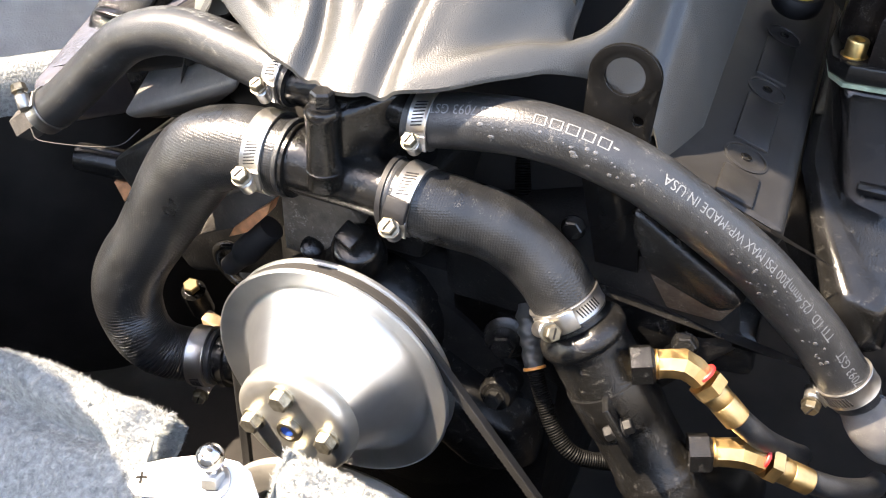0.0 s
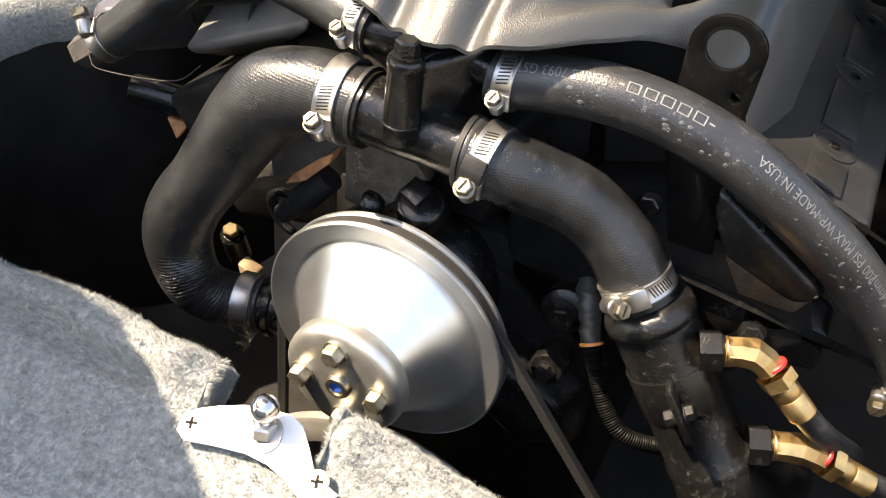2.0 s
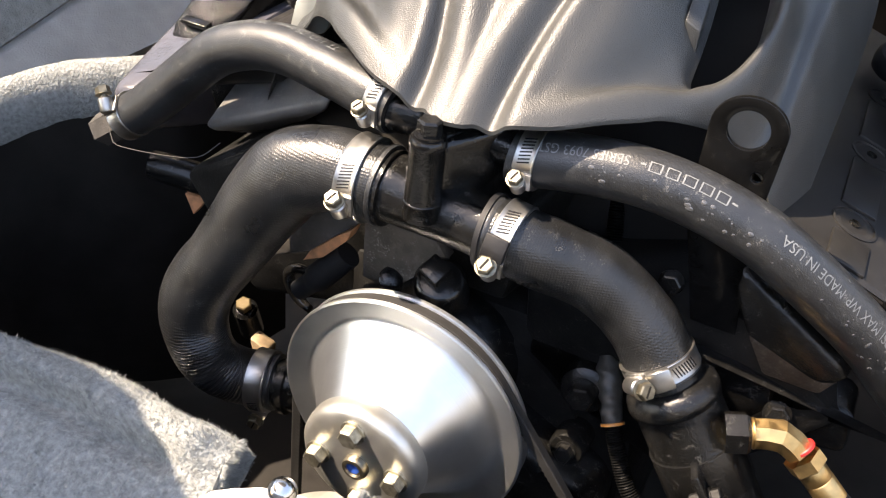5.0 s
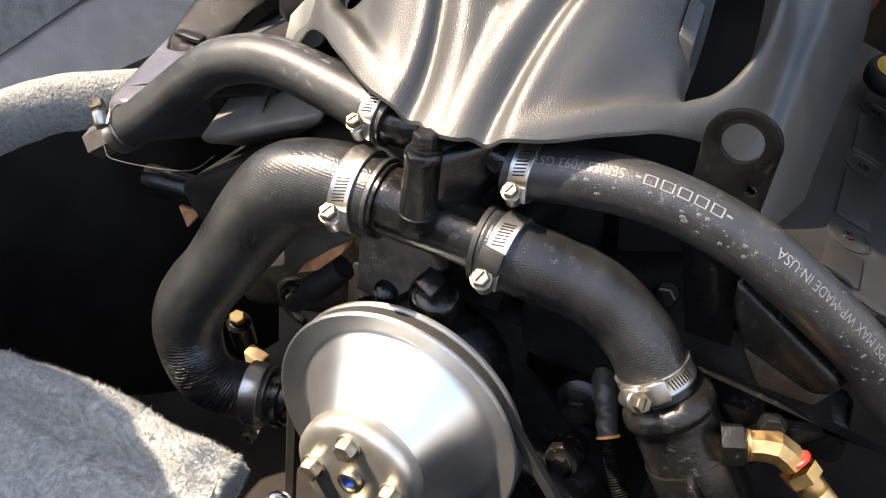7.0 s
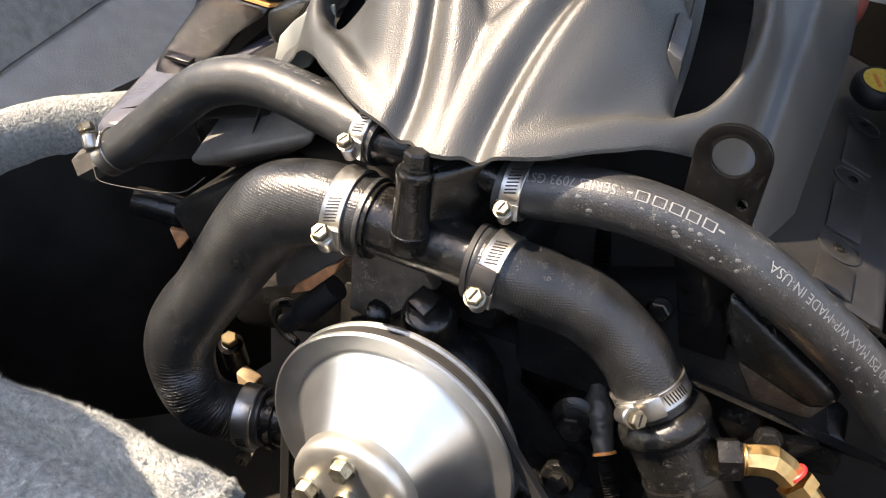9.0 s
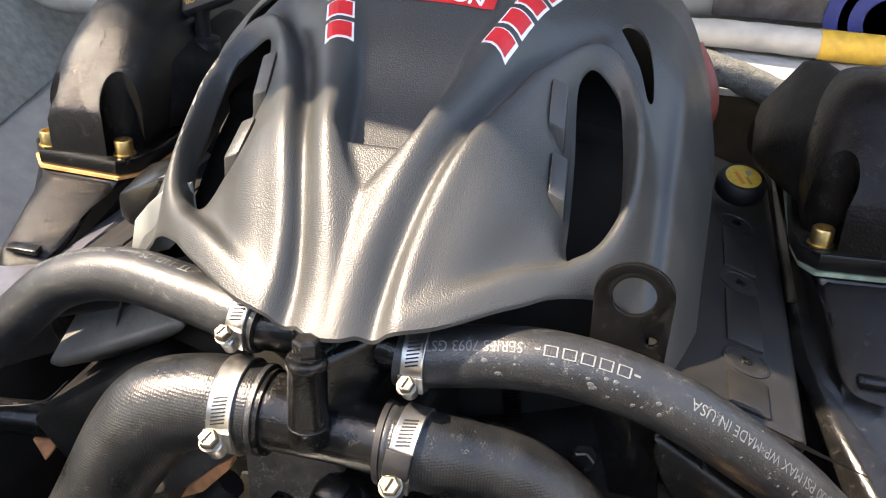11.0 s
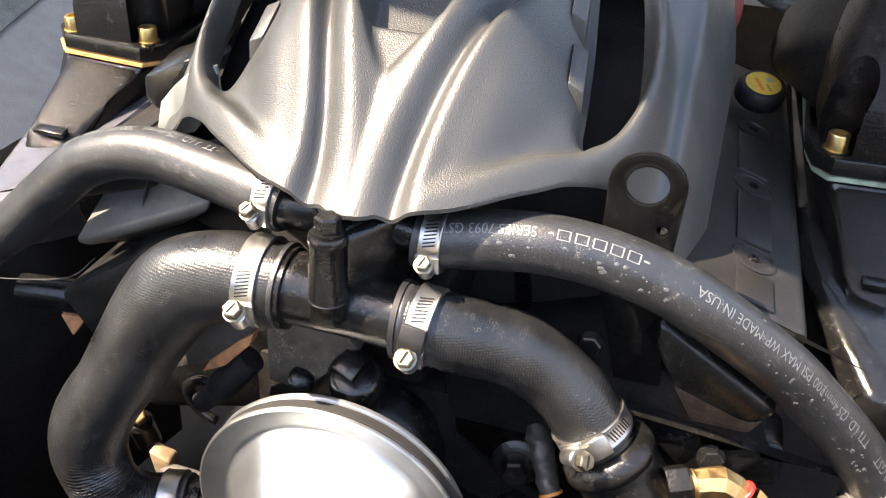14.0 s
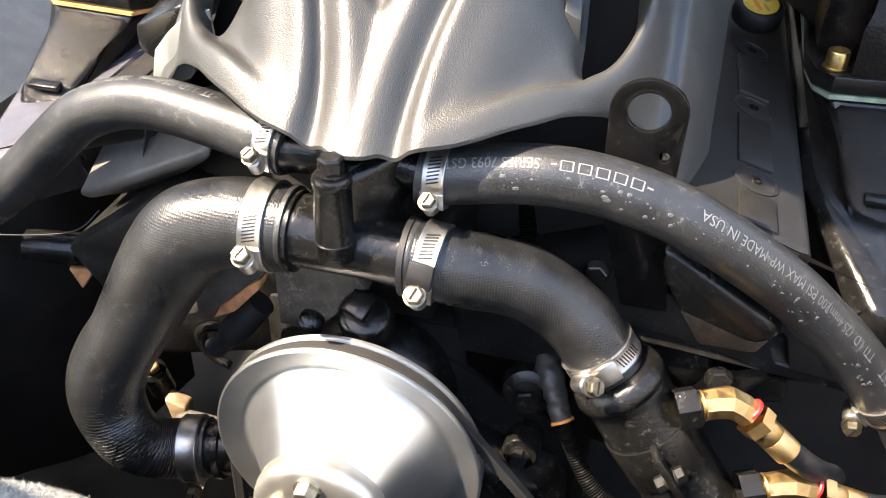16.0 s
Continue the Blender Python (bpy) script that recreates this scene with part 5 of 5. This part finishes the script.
            ring.append(bm.verts.new(s(cx + px, y, pz)))
        rings.append(ring)
    grid_faces(bm, rings)
    bm.faces.new(rings[0][::-1])
    bm.faces.new(rings[-1])
    # niches for the flange bolts
    niche = [lathe([(0.0175, 0.0), (0.0175, 0.16)], axes(s(x, y, 0.6962), (0, 0, 1)), 36) for x, y in ((0.2985, 0.310), (0.3775, 0.310))]
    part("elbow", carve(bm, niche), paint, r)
    part("side_casting", hull([s(0.302, 0.350, 0.775), s(0.292, 0.345, 0.70), s(0.300, 0.55, 0.79), s(0.262, 0.42, 0.745), s(0.250, 0.46, 0.70), s(0.255, 0.56, 0.72), s(0.34, 0.40, 0.79), s(0.34, 0.56, 0.70), s(0.34, 0.36, 0.70)], 0.010, 3), M_GRIT, r)
    plate = [(0.298, 0.256), (0.380, 0.262), (0.400, 0.285), (0.403, 0.43), (0.288, 0.43), (0.280, 0.300), (0.284, 0.270)]
    part("flange", prism([(sx * x, y + RY) for x, y in plate], Matrix.Translation((0, 0, 0.6805)), 0.015, 0.003), M_BLACK, r)
    for x, y in ((0.2995, 0.309), (0.3765, 0.309), (0.302, 0.41)):
        m = axes(s(x, y, 0.6955), (0, 0, 1))
        part("cap_bolt", lathe([(0.0102, 0), (0.0102, 0.001), (0.0084, 0.0012), (0.0084, 0.0125), (0.0076, 0.0137), (0.0048, 0.0137), (0.0048, 0.009), (0, 0.009)], m, 28), M_GOLD, r, "brass-coloured bolt")
    return r


M_GOLD = mat("yellow_zinc", (0.55, 0.40, 0.17), 0.36, 1.0, vary=0.2, scale=180, bump=0.2, bscale=700, dist=0.0003)
# blue-grey base stands in for sky reflected in the port log's black gloss
M_MANIF = mat("black_paint_sky_tint", (0.062, 0.062, 0.074), 0.22, vary=0.25, scale=30, bump=0.3, bscale=260, dist=0.0008, dust=0.05)


def manifold(sx, label, edge, paint):
    r = thing("exhaust_manifold", label, "exhaust manifold", (sx * 0.35, 0.3, 0.6), "exhaust manifolds")
    s = lambda x, y, z: (sx * x, y, z)
    part("log", hull([s(0.357, 0.112, 0.610), s(0.328, 0.112, 0.612), s(0.322, 0.116, 0.575), s(0.364, 0.114, 0.565), s(0.283, 0.225, 0.645), s(0.288, 0.30, 0.650), s(0.398, 0.295, 0.640), s(0.412, 0.300, 0.56), s(0.29, 0.30, 0.52), s(0.42, 0.65, 0.640), s(0.288, 0.65, 0.65), s(0.29, 0.65, 0.52), s(0.43, 0.65, 0.56)], 0.007, 3), paint, r)
    part("pad", hull([s(0.299, 0.291, 0.6768), s(0.380, 0.297, 0.6768), s(0.398, 0.318, 0.6768), s(0.401, 0.464, 0.6768), s(0.290, 0.464, 0.6768), s(0.287, 0.335, 0.6768), s(0.31, 0.280, 0.63), s(0.39, 0.270, 0.62), s(0.40, 0.464, 0.61), s(0.295, 0.464, 0.61)], 0.004), M_BLACK, r)
    part("gasket", prism([(sx * x, y + RY) for x, y in [(0.297, 0.255), (0.381, 0.261), (0.402, 0.284), (0.405, 0.432), (0.286, 0.432), (0.282, 0.300), (0.286, 0.269)]], Matrix.Translation((0, 0, 0.6772)), 0.0030), edge, r, "stained gasket edge")
    part("neck", hull([s(0.296, 0.297, 0.676), s(0.384, 0.302, 0.676), s(0.300, 0.262, 0.655), s(0.376, 0.262, 0.653), s(0.312, 0.205, 0.640), s(0.366, 0.200, 0.636), s(0.318, 0.190, 0.62), s(0.362, 0.185, 0.60), s(0.300, 0.42, 0.66), s(0.39, 0.42, 0.66), s(0.30, 0.40, 0.60), s(0.39, 0.40, 0.60)], 0.010, 4), M_RISER, r)
    part("cast_lug", box(Matrix.Translation(s(0.338, 0.205, 0.643)) @ Matrix.Rotation(radians(14), 4, "X"), 0.030, 0.010, 0.006, 0.002), M_BLACK, r)
    return r


riser(-1, "glossy black cast exhaust riser with brass-coloured bolts")
# starboard paint is darkened: the shade on this riser is put into its colour
riser(1, "brown-black cast exhaust riser with rusty tint, darkened for shade", 0.75, mat("rusty_shaded_casting", (0.0065, 0.0052, 0.0046), 0.30, vary=0.5, scale=40, bump=0.7, bscale=420, dist=0.001, dust=0.03, dust_color=(0.10, 0.05, 0.03), spec=0.16, flecks=0.1, fleck_scale=1200))
ml = manifold(-1, "glossy black exhaust manifold below its riser", mat("rust_gasket", (0.62, 0.30, 0.10), 0.6, vary=0.35, scale=70, bump=0.3, dust=0.4, dust_color=(0.5, 0.45, 0.36)), M_MANIF)
manifold(1, "glossy black exhaust manifold with green gasket edge", mat("gasket_green", (0.20, 0.27, 0.20), 0.7, vary=0.5, scale=60, bump=0.3, dust=0.6, dust_color=(0.30, 0.22, 0.14)), M_BLACK)
part("hose_stub", Tube([(-0.300, 0.079, 0.614, 0.0145), (-0.318, 0.0765, 0.602, 0.0145), (-0.334, 0.0737, 0.5905, 0.0140)], ref=(0, -0.6, 0.8)).mesh(6), M_DUSTY, ml, "dull grey hose stub")


# ---- aft of the engine ----
aft = Tube([(-0.02, 0.83, 0.715, 0.019), (0.12, 0.82, 0.715, 0.019), (0.20, 0.80, 0.703, 0.019), (0.245, 0.80, 0.692, 0.019), (0.318, 0.80, 0.667, 0.019), (0.36, 0.79, 0.648, 0.019), (0.48, 0.72, 0.60, 0.019)], ref=(0, 0, 1), step=0.006)
tagged(part("coaming_aft", aft.mesh(28, lambda s, w: fuzz(s, w * 0.03, 0.0020, 60)), mat("dark_coaming_carpet", (0.13, 0.13, 0.12), 0.95, vary=0.3, scale=120, bump=1.0, bscale=420, dist=0.004, spec=0.1), smooth=True), "dark grey carpet-wrapped rounded coaming aft of the engine", "coaming", kind="structure")
bm = bmesh.new()
rows = []
for x, y, y2 in ((-0.10, 0.83, 1.06), (0.05, 0.825, 1.06), (0.12, 0.815, 1.06), (0.20, 0.80, 1.06), (0.28, 0.80, 1.06), (0.36, 0.79, 1.06), (0.46, 0.74, 1.06), (0.62, 0.70, 1.06)):
    rows.append([bm.verts.new((x, y + (y2 - y) * t, 0.664 + 0.010 * t + 0.004 * math.sin(x * 37 + t * 5) * math.sin(t * 3.1))) for t in np.linspace(0, 1, 14)])
grid_faces(bm, rows, closed=False)
bmesh.ops.solidify(bm, geom=bm.faces[:], thickness=0.004)
sheet = thing("white_sheet", "white plastic sheet lying crumpled behind the coaming", "sheet", (0.3, 0.9, 0.665))
part("sheet", bm, M_WHITE, sheet)

# sun pad across the stern: bolster, piping with yellow wraps, printed front panel
pad = thing("sun_pad", "worn white vinyl sun pad with yellow-wrapped piping across the stern", "sun pad", (0, 1.1, 0.7))
part("bolster", box(Matrix.Translation((-0.12, 1.20, 0.835)), 1.62, 0.34, 0.27, 0.05, seg=4), M_VINYL, pad)
pp = Tube([(-0.935, 1.06, 0.83, 0.020), (-0.935, 1.02, 0.72, 0.020), (-0.88, 1.00, 0.665, 0.020), (-0.75, 0.995, 0.663, 0.020), (-0.50, 0.995, 0.682, 0.020), (0.0, 0.995, 0.695, 0.020), (0.25, 0.995, 0.698, 0.020), (0.48, 0.995, 0.692, 0.020), (0.70, 1.0, 0.69, 0.020)], ref=(0, -1, 0), step=0.01)
part("piping", pp.mesh(24, lambda s, w: 0.0015 * noise.noise(Vector((s * 40, w, 2)))), M_VINYL, pad)
M_YEL = mat("yellow_wrap", (0.62, 0.36, 0.04), 0.55, vary=0.2, scale=60, bump=0.3, dust=0.15)
for a, b in ((-0.745, -0.70), (-0.52, -0.44), (0.368, 0.455)):
    part("yellow_wrap", Tube([(x, 0.995, np.interp(x, [-0.75, -0.5, 0, 0.25, 0.48], [0.663, 0.682, 0.695, 0.698, 0.692]), 0.0215) for x in np.linspace(a, b, 4)], ref=(0, -1, 0)).mesh(24), M_YEL, pad)
part("front_panel", box(Matrix.Translation((0.385, 1.024, 0.777)), 0.335, 0.012, 0.118, 0.003), mat("dark_printed_vinyl", (0.05, 0.045, 0.045), 0.5, vary=0.6, scale=35, bump=0.3, dust=0.25), pad, "dark scuffed printed panel")
for r0 in (0.085, 0.052):
    part("print_ring", lathe([(r0, 0), (r0, 0.001), (r0 - 0.020, 0.001), (r0 - 0.020, 0)], axes((0.455, 1.0172, 0.727), (0, -1, 0)), 48), mat("blue_print", (0.012, 0.022, 0.13), 0.5, vary=0.2, bump=0.0), pad, "blue printed ring")
for k, (x, y, w, h) in enumerate(((-0.004, 0.004, 0.020, 0.004), (-0.006, -0.006, 0.012, 0.003), (0.007, -0.005, 0.007, 0.006))):
    part("print_bar", box(cm @ Matrix.Translation((x, y, 0.0238)) @ Matrix.Rotation(0.5, 4, "Z"), w, h, 0.0004), mat("label_ink", ((0.55, 0.16, 0.03), (0.30, 0.20, 0.05), (0.25, 0.24, 0.22))[k], 0.5, vary=0.2, bump=0.0), cap)
hp = thing("red_hose_end", "dull red rubber boot behind the engine cover", "boot", (0.21, 0.45, 0.75))
part("boot", Tube([(0.188, 0.47, 0.80, 0.008), (0.200, 0.455, 0.775, 0.011), (0.206, 0.45, 0.75, 0.010), (0.205, 0.45, 0.725, 0.005)], ref=(0, -1, 0)).mesh(20), mat("red_rubber", (0.22, 0.045, 0.03), 0.5, vary=0.2, bump=0.2), hp)

# dipstick with its T-handle
dip = thing("dipstick", "black dipstick handle with yellow lettering on its tube", "dipstick", (-0.289, 0.45, 0.72))
part("tube_top", lathe([(0.010, -0.10), (0.010, 0.0), (0.013, 0.004), (0.017, 0.018), (0.0175, 0.026), (0.0165, 0.028), (0.017, 0.032), (0.012, 0.034)], axes((-0.289, 0.45, 0.738), (0.02, 0, 1)), 28), M_DARKRUB, dip)
part("neck", lathe([(0.008, 0), (0.0075, 0.022), (0.010, 0.030)], axes((-0.288, 0.45, 0.770), (0.02, 0, 1)), 20), M_DARKRUB, dip)
dm = axes((-0.289, 0.45, 0.804), Vector((-0.20, -0.55, 0.80)), (0.82, 0.05, 0.50))
bar = part("handle", box(dm, 0.072, 0.022, 0.012, 0.004), M_DARKRUB, dip)
words("ENGINE OIL", 0.0085, lambda x, y: dm @ Vector((0.030 - x, -y, 0.0063)), bar, M_YEL, "lettering", 0.95)

# plastic flap and connector cap beside the cover
flap = thing("plastic_flap", "pale grey-green plastic flap beside the engine cover", "plastic flap", (-0.16, 0.13, 0.71))
fm2 = axes((0, 0.133, 0), (0, -1, 0), (1, 0, 0))
part("flap", prism([(-0.182, 0.703), (-0.176, 0.726), (-0.163, 0.741), (-0.146, 0.756), (-0.130, 0.760), (-0.128, 0.735), (-0.144, 0.722), (-0.147, 0.713), (-0.152, 0.707), (-0.163, 0.703)], fm2, 0.004, 0.0012), mat("pale_plastic", (0.26, 0.27, 0.25), 0.45, vary=0.08, scale=30, bump=0.1), flap)
conn = thing("connector_cap", "black plastic connector cap with a worn grey top", "connector", (-0.19, 0.18, 0.70))
part("cap", hull([(-0.212, 0.165, 0.726), (-0.172, 0.165, 0.746), (-0.164, 0.172, 0.742), (-0.170, 0.165, 0.728), (-0.200, 0.162, 0.702), (-0.212, 0.165, 0.708), (-0.205, 0.20, 0.738), (-0.165, 0.20, 0.756), (-0.19, 0.21, 0.70)], 0.002), M_BLACK, conn)


# ---- lettering on the hoses ----
def on_hose(tube, s0, ang, flip):
    """Places text on a hose: along it from s0, its height round it. flip turns it head over heels."""
    def place(x, y):
        i = int(np.clip(np.searchsorted(tube.s, s0), 0, len(tube.s) - 1))
        r = tube.p[i, 3]
        return tube.at(s0 + flip * x, ang - flip * y / r, 0.00025)
    return place


S_END = RT.s[-1]
A_TXT = 0.02
for text, at in (("7093 GST", 0.024), ("TT", 0.066), ("1 I.D. (25.4mm)", 0.074), ("200 PSI MAX WP", 0.120), ("MADE IN USA", 0.178)):
    words(text, 0.0092, on_hose(RT, S_END - at, A_TXT, -1), right_hose, M_PRINT, "lettering", 0.82)
words("SERIES 7093 GST", 0.0092, on_hose(RT, S_END - 0.314, A_TXT, -1), right_hose, M_PRINT, "lettering", 0.82)
# maker's mark: plain hollow bars in place of its letters
bm = bmesh.new()


def hose_patch(x0, x1, y0, y1):
    rings = []
    for x in np.linspace(x0, x1, 3):
        rings.append([bm.verts.new(RT.at(x, A_TXT + y / R1, 0.0003)) for y in np.linspace(y0, y1, 3)])
    grid_faces(bm, rings, closed=False)


for k in range(5):
    x0 = S_END - 0.258 - k * 0.0096
    x1, h, w = x0 - 0.0074, 0.0032, 0.0006
    hose_patch(x0, x1, h - w, h)
    hose_patch(x0, x1, -h, -h + w)
    hose_patch(x0, x0 - 0.0009, -h + w, h - w)
    hose_patch(x1 + 0.0009, x1, -h + w, h - w)
hose_patch(S_END - 0.253, S_END - 0.2565, -0.0006, 0.0006)
hose_patch(S_END - 0.3055, S_END - 0.3085, -0.0006, 0.0006)
part("print_bar", bm, M_PRINT, right_hose, "white printed maker's mark", smooth=False)
for text, at in (("TT  1 I.D. (25.4mm)", 0.060), ("200 PSI MAX WP", 0.128)):
    words(text, 0.0092, on_hose(LT, at + 0.0, 0.62, 1), left_hose, M_PRINT, "lettering", 0.82)

# water drops along the underside of the long hose
rnd = random.Random(4)
bm = bmesh.new()
for k in range(150):
    s = rnd.uniform(0.05, S_END - 0.05)
    a = rnd.gauss(0.62, 0.20) if rnd.random() < 0.75 else rnd.uniform(-0.9, 0.9)
    r = rnd.choice((0.0004, 0.0005, 0.0006, 0.0008, 0.0012, 0.0017)) * (0.9 if a > 0.4 else 0.5)
    c, e = RT.at(s, a, -0.0001), RT.at(s + 0.001, a, -0.0001)
    n = (RT.at(s, a, 0.01) - c).normalized()
    m = axes(c, n, (e - c))
    prof = [(r * math.cos(w), r * 0.26 * math.sin(w)) for w in np.linspace(0, 1.45, 4)]
    lathe(prof, m @ Matrix.Diagonal((rnd.uniform(0.9, 1.5), 1, 1, 1)), 9, bm)
water = bpy.data.materials.new("water")
water.use_nodes = True
wp = water.node_tree.nodes["Principled BSDF"]
wp.inputs["Base Color"].default_value = (0.060, 0.061, 0.063, 1)
wp.inputs["Roughness"].default_value = 0.03
wp.inputs["IOR"].default_value = 1.33
wp.inputs["Coat Weight"].default_value = 1.0
tagged(part("water_drops", bm, water), "clear water drops beaded on the rubber hose", "water drops", kind="stuff")


# ---- lettering on the engine cover ----
M_RED = mat("red_decal", (0.55, 0.012, 0.015), 0.4, vary=0.1, scale=100, bump=0.0)
M_DECAL = mat("white_decal", (0.72, 0.71, 0.70), 0.4, vary=0.05, scale=100, bump=0.0)


def decal_bars(x0, y0, x1, y1, h, count):
    """The maker's long name as plain red bars with white borders, laid along a line on the cover."""
    d = Vector((x1 - x0, y1 - y0, 0))
    n = Vector((-d.y, d.x, 0)).normalized()
    for k in range(count):
        a, b = (k + 0.17) / count, (k + 0.83) / count
        for grow, lift, m, nm in ((0.0014, 0.0006, M_DECAL, "decal_border"), (0.0, 0.0010, M_RED, "decal_bar")):
            bm = bmesh.new()
            g = grow / d.length
            rings = []
            for t in np.linspace(a - g, b + g, 5):
                rings.append([bm.verts.new(on_cover(x0 + d.x * t + n.x * w, y0 + d.y * t + n.y * w, lift)) for w in np.linspace(-h / 2 - grow, h / 2 + grow, 6)])
            grid_faces(bm, rings, closed=False)
            part(nm, bm, m, cover, smooth=False)


decal_bars(0.0590, 0.182, 0.110, 0.341, 0.0155, 8)
decal_bars(-0.092, 0.338, -0.0405, 0.177, 0.0160, 8)


def flat_decal(x0, y0, dx, dy, lift):
    d = Vector((dx, dy)).normalized()
    return lambda x, y: on_cover(x0 + d.x * x - d.y * y, y0 + d.y * x + d.x * y, lift)


bm = bmesh.new()
rings = []
for y in np.linspace(0.2235, 0.2605, 8):
    rings.append([bm.verts.new(on_cover(x, y, 0.0006)) for x in np.linspace(-0.030, 0.051, 16)])
grid_faces(bm, rings[:5], closed=False)
part("decal_panel", bm, M_RED, cover, "red decal panel", smooth=False)
words("INJECTION", 0.0132, flat_decal(-0.0275, 0.2295, 1, 0, 0.0011), cover, M_DECAL, "lettering", 1.08, 0.00035, 0.12)
words("ELECTRONIC FUEL", 0.0080, flat_decal(-0.0245, 0.2398, 1, 0, 0.0011), cover, M_DECAL, "lettering", 1.02, 0.0001, 0.1)

# ---- carpet pile ----
rnd = random.Random(11)
verts, faces = [], []


def blade(base, n, length, width):
    comb = noise.noise_vector(base * 170) * 1.1 + noise.noise_vector(base * 45) * 0.5
    lean = comb + Vector((rnd.gauss(0, 0.28), rnd.gauss(0, 0.28), rnd.gauss(0, 0.28)))
    d = (n + lean).normalized()
    length *= 1.0 + 0.9 * noise.noise(base * 260)
    side = d.cross(Vector((rnd.random() - 0.5, rnd.random() - 0.5, rnd.random() - 0.5))).normalized() * width
    k = len(verts)
    verts.extend([base - side, base + side, base + d * length])
    faces.append((k, k + 1, k + 2))


for k in range(210000):
    x = rnd.uniform(-0.30, 0.36)
    e = board_edge(x)
    v = e - rnd.random() ** 1.3 * (0.24 if x < 0.05 else 0.12)
    if v > e - 0.012:
        a = rnd.uniform(0, 2.0)
        p = board(x, e - 0.012 + 0.012 * math.sin(a), -0.013 + 0.013 * math.cos(a) + board_top(x, e - 0.012) * (math.cos(a) + 1) / 2)
        nrm = BY * math.sin(a) + BN * math.cos(a)
        blade(p, nrm, rnd.uniform(0.0014, 0.0038), rnd.uniform(0.00013, 0.00024))
    else:
        p, nrm = board(x, v, board_top(x, v) - 0.0005), BN
        blade(p, nrm, rnd.uniform(0.0012, 0.0028), rnd.uniform(0.00016, 0.00030))
# frayed sides of the notch
for k in range(9000):
    x, way = rnd.choice(((-0.0470, 1), (0.0400, -1)))
    e = board_edge(x - way * 0.001)
    v = rnd.uniform(-0.004, e)
    top = board_top(x - way * 0.001, min(v, e - 0.012))
    p = board(x, v, top - rnd.random() ** 1.5 * (0.020 + top))
    blade(p, Vector((way, 0, 0)) + BN * 0.5 + BY * rnd.uniform(-0.2, 0.6), rnd.uniform(0.002, 0.0055), rnd.uniform(0.00022, 0.0004))
me = bpy.data.meshes.new("carpet_nap")
me.from_pydata([tuple(v) for v in verts], [], faces)
fibre = mat("carpet_fibre", (0.255, 0.266, 0.256), 0.9, vary=0.26, scale=380, bump=0.0, spec=0.05)
gi = fibre.node_tree.nodes.new("ShaderNodeNewGeometry")
gm = fibre.node_tree.nodes.new("ShaderNodeMapRange")
gm.inputs[3].default_value, gm.inputs[4].default_value = 0.80, 1.22
fibre.node_tree.links.new(gi.outputs["Random Per Island"], gm.inputs[0])
gx = fibre.node_tree.nodes.new("ShaderNodeVectorMath")
gx.operation = "SCALE"
base_in = fibre.node_tree.nodes["Principled BSDF"].inputs["Base Color"]
fibre.node_tree.links.new(base_in.links[0].from_socket, gx.inputs[0])
fibre.node_tree.links.new(gm.outputs[0], gx.inputs["Scale"])
fibre.node_tree.links.new(gx.outputs[0], base_in)
# fibres scatter light as the surface that they stand on
fb = fibre.node_tree
lay = fb.nodes.new("ShaderNodeMix")
lay.data_type, lay.inputs["Factor"].default_value = "VECTOR", 0.55
fb.links.new(gi.outputs["Normal"], lay.inputs["A"])
lay.inputs["B"].default_value = tuple(BN)
fb.links.new(lay.outputs["Result"], fb.nodes["Principled BSDF"].inputs["Normal"])
me.materials.append(fibre)
pile = new("carpet_nap", me)
pile.parent = carpet
pile.matrix_parent_inverse = carpet.matrix_basis.inverted()
tagged(pile, "short grey carpet pile", kind="stuff")


# nap on the coaming
verts, faces = [], []
for k in range(45000):
    a = rnd.uniform(-1.7, 1.7)
    at = rnd.uniform(0.0, co.s[-1])
    lift = 1 / math.hypot(math.cos(a) / 0.036, math.sin(a) / 0.019) - 0.030
    p = co.at(at, a, lift - 0.0004)
    blade(p, (co.at(at, a, lift + 0.01) - p).normalized(), rnd.uniform(0.0008, 0.0020), rnd.uniform(0.00018, 0.00030))
me = bpy.data.meshes.new("coaming_nap")
me.from_pydata([tuple(v) for v in verts], [], faces)
me.materials.append(fibre)
fluff = new("coaming_nap", me)
fluff.parent = coaming
tagged(fluff, "short grey carpet pile", kind="stuff")
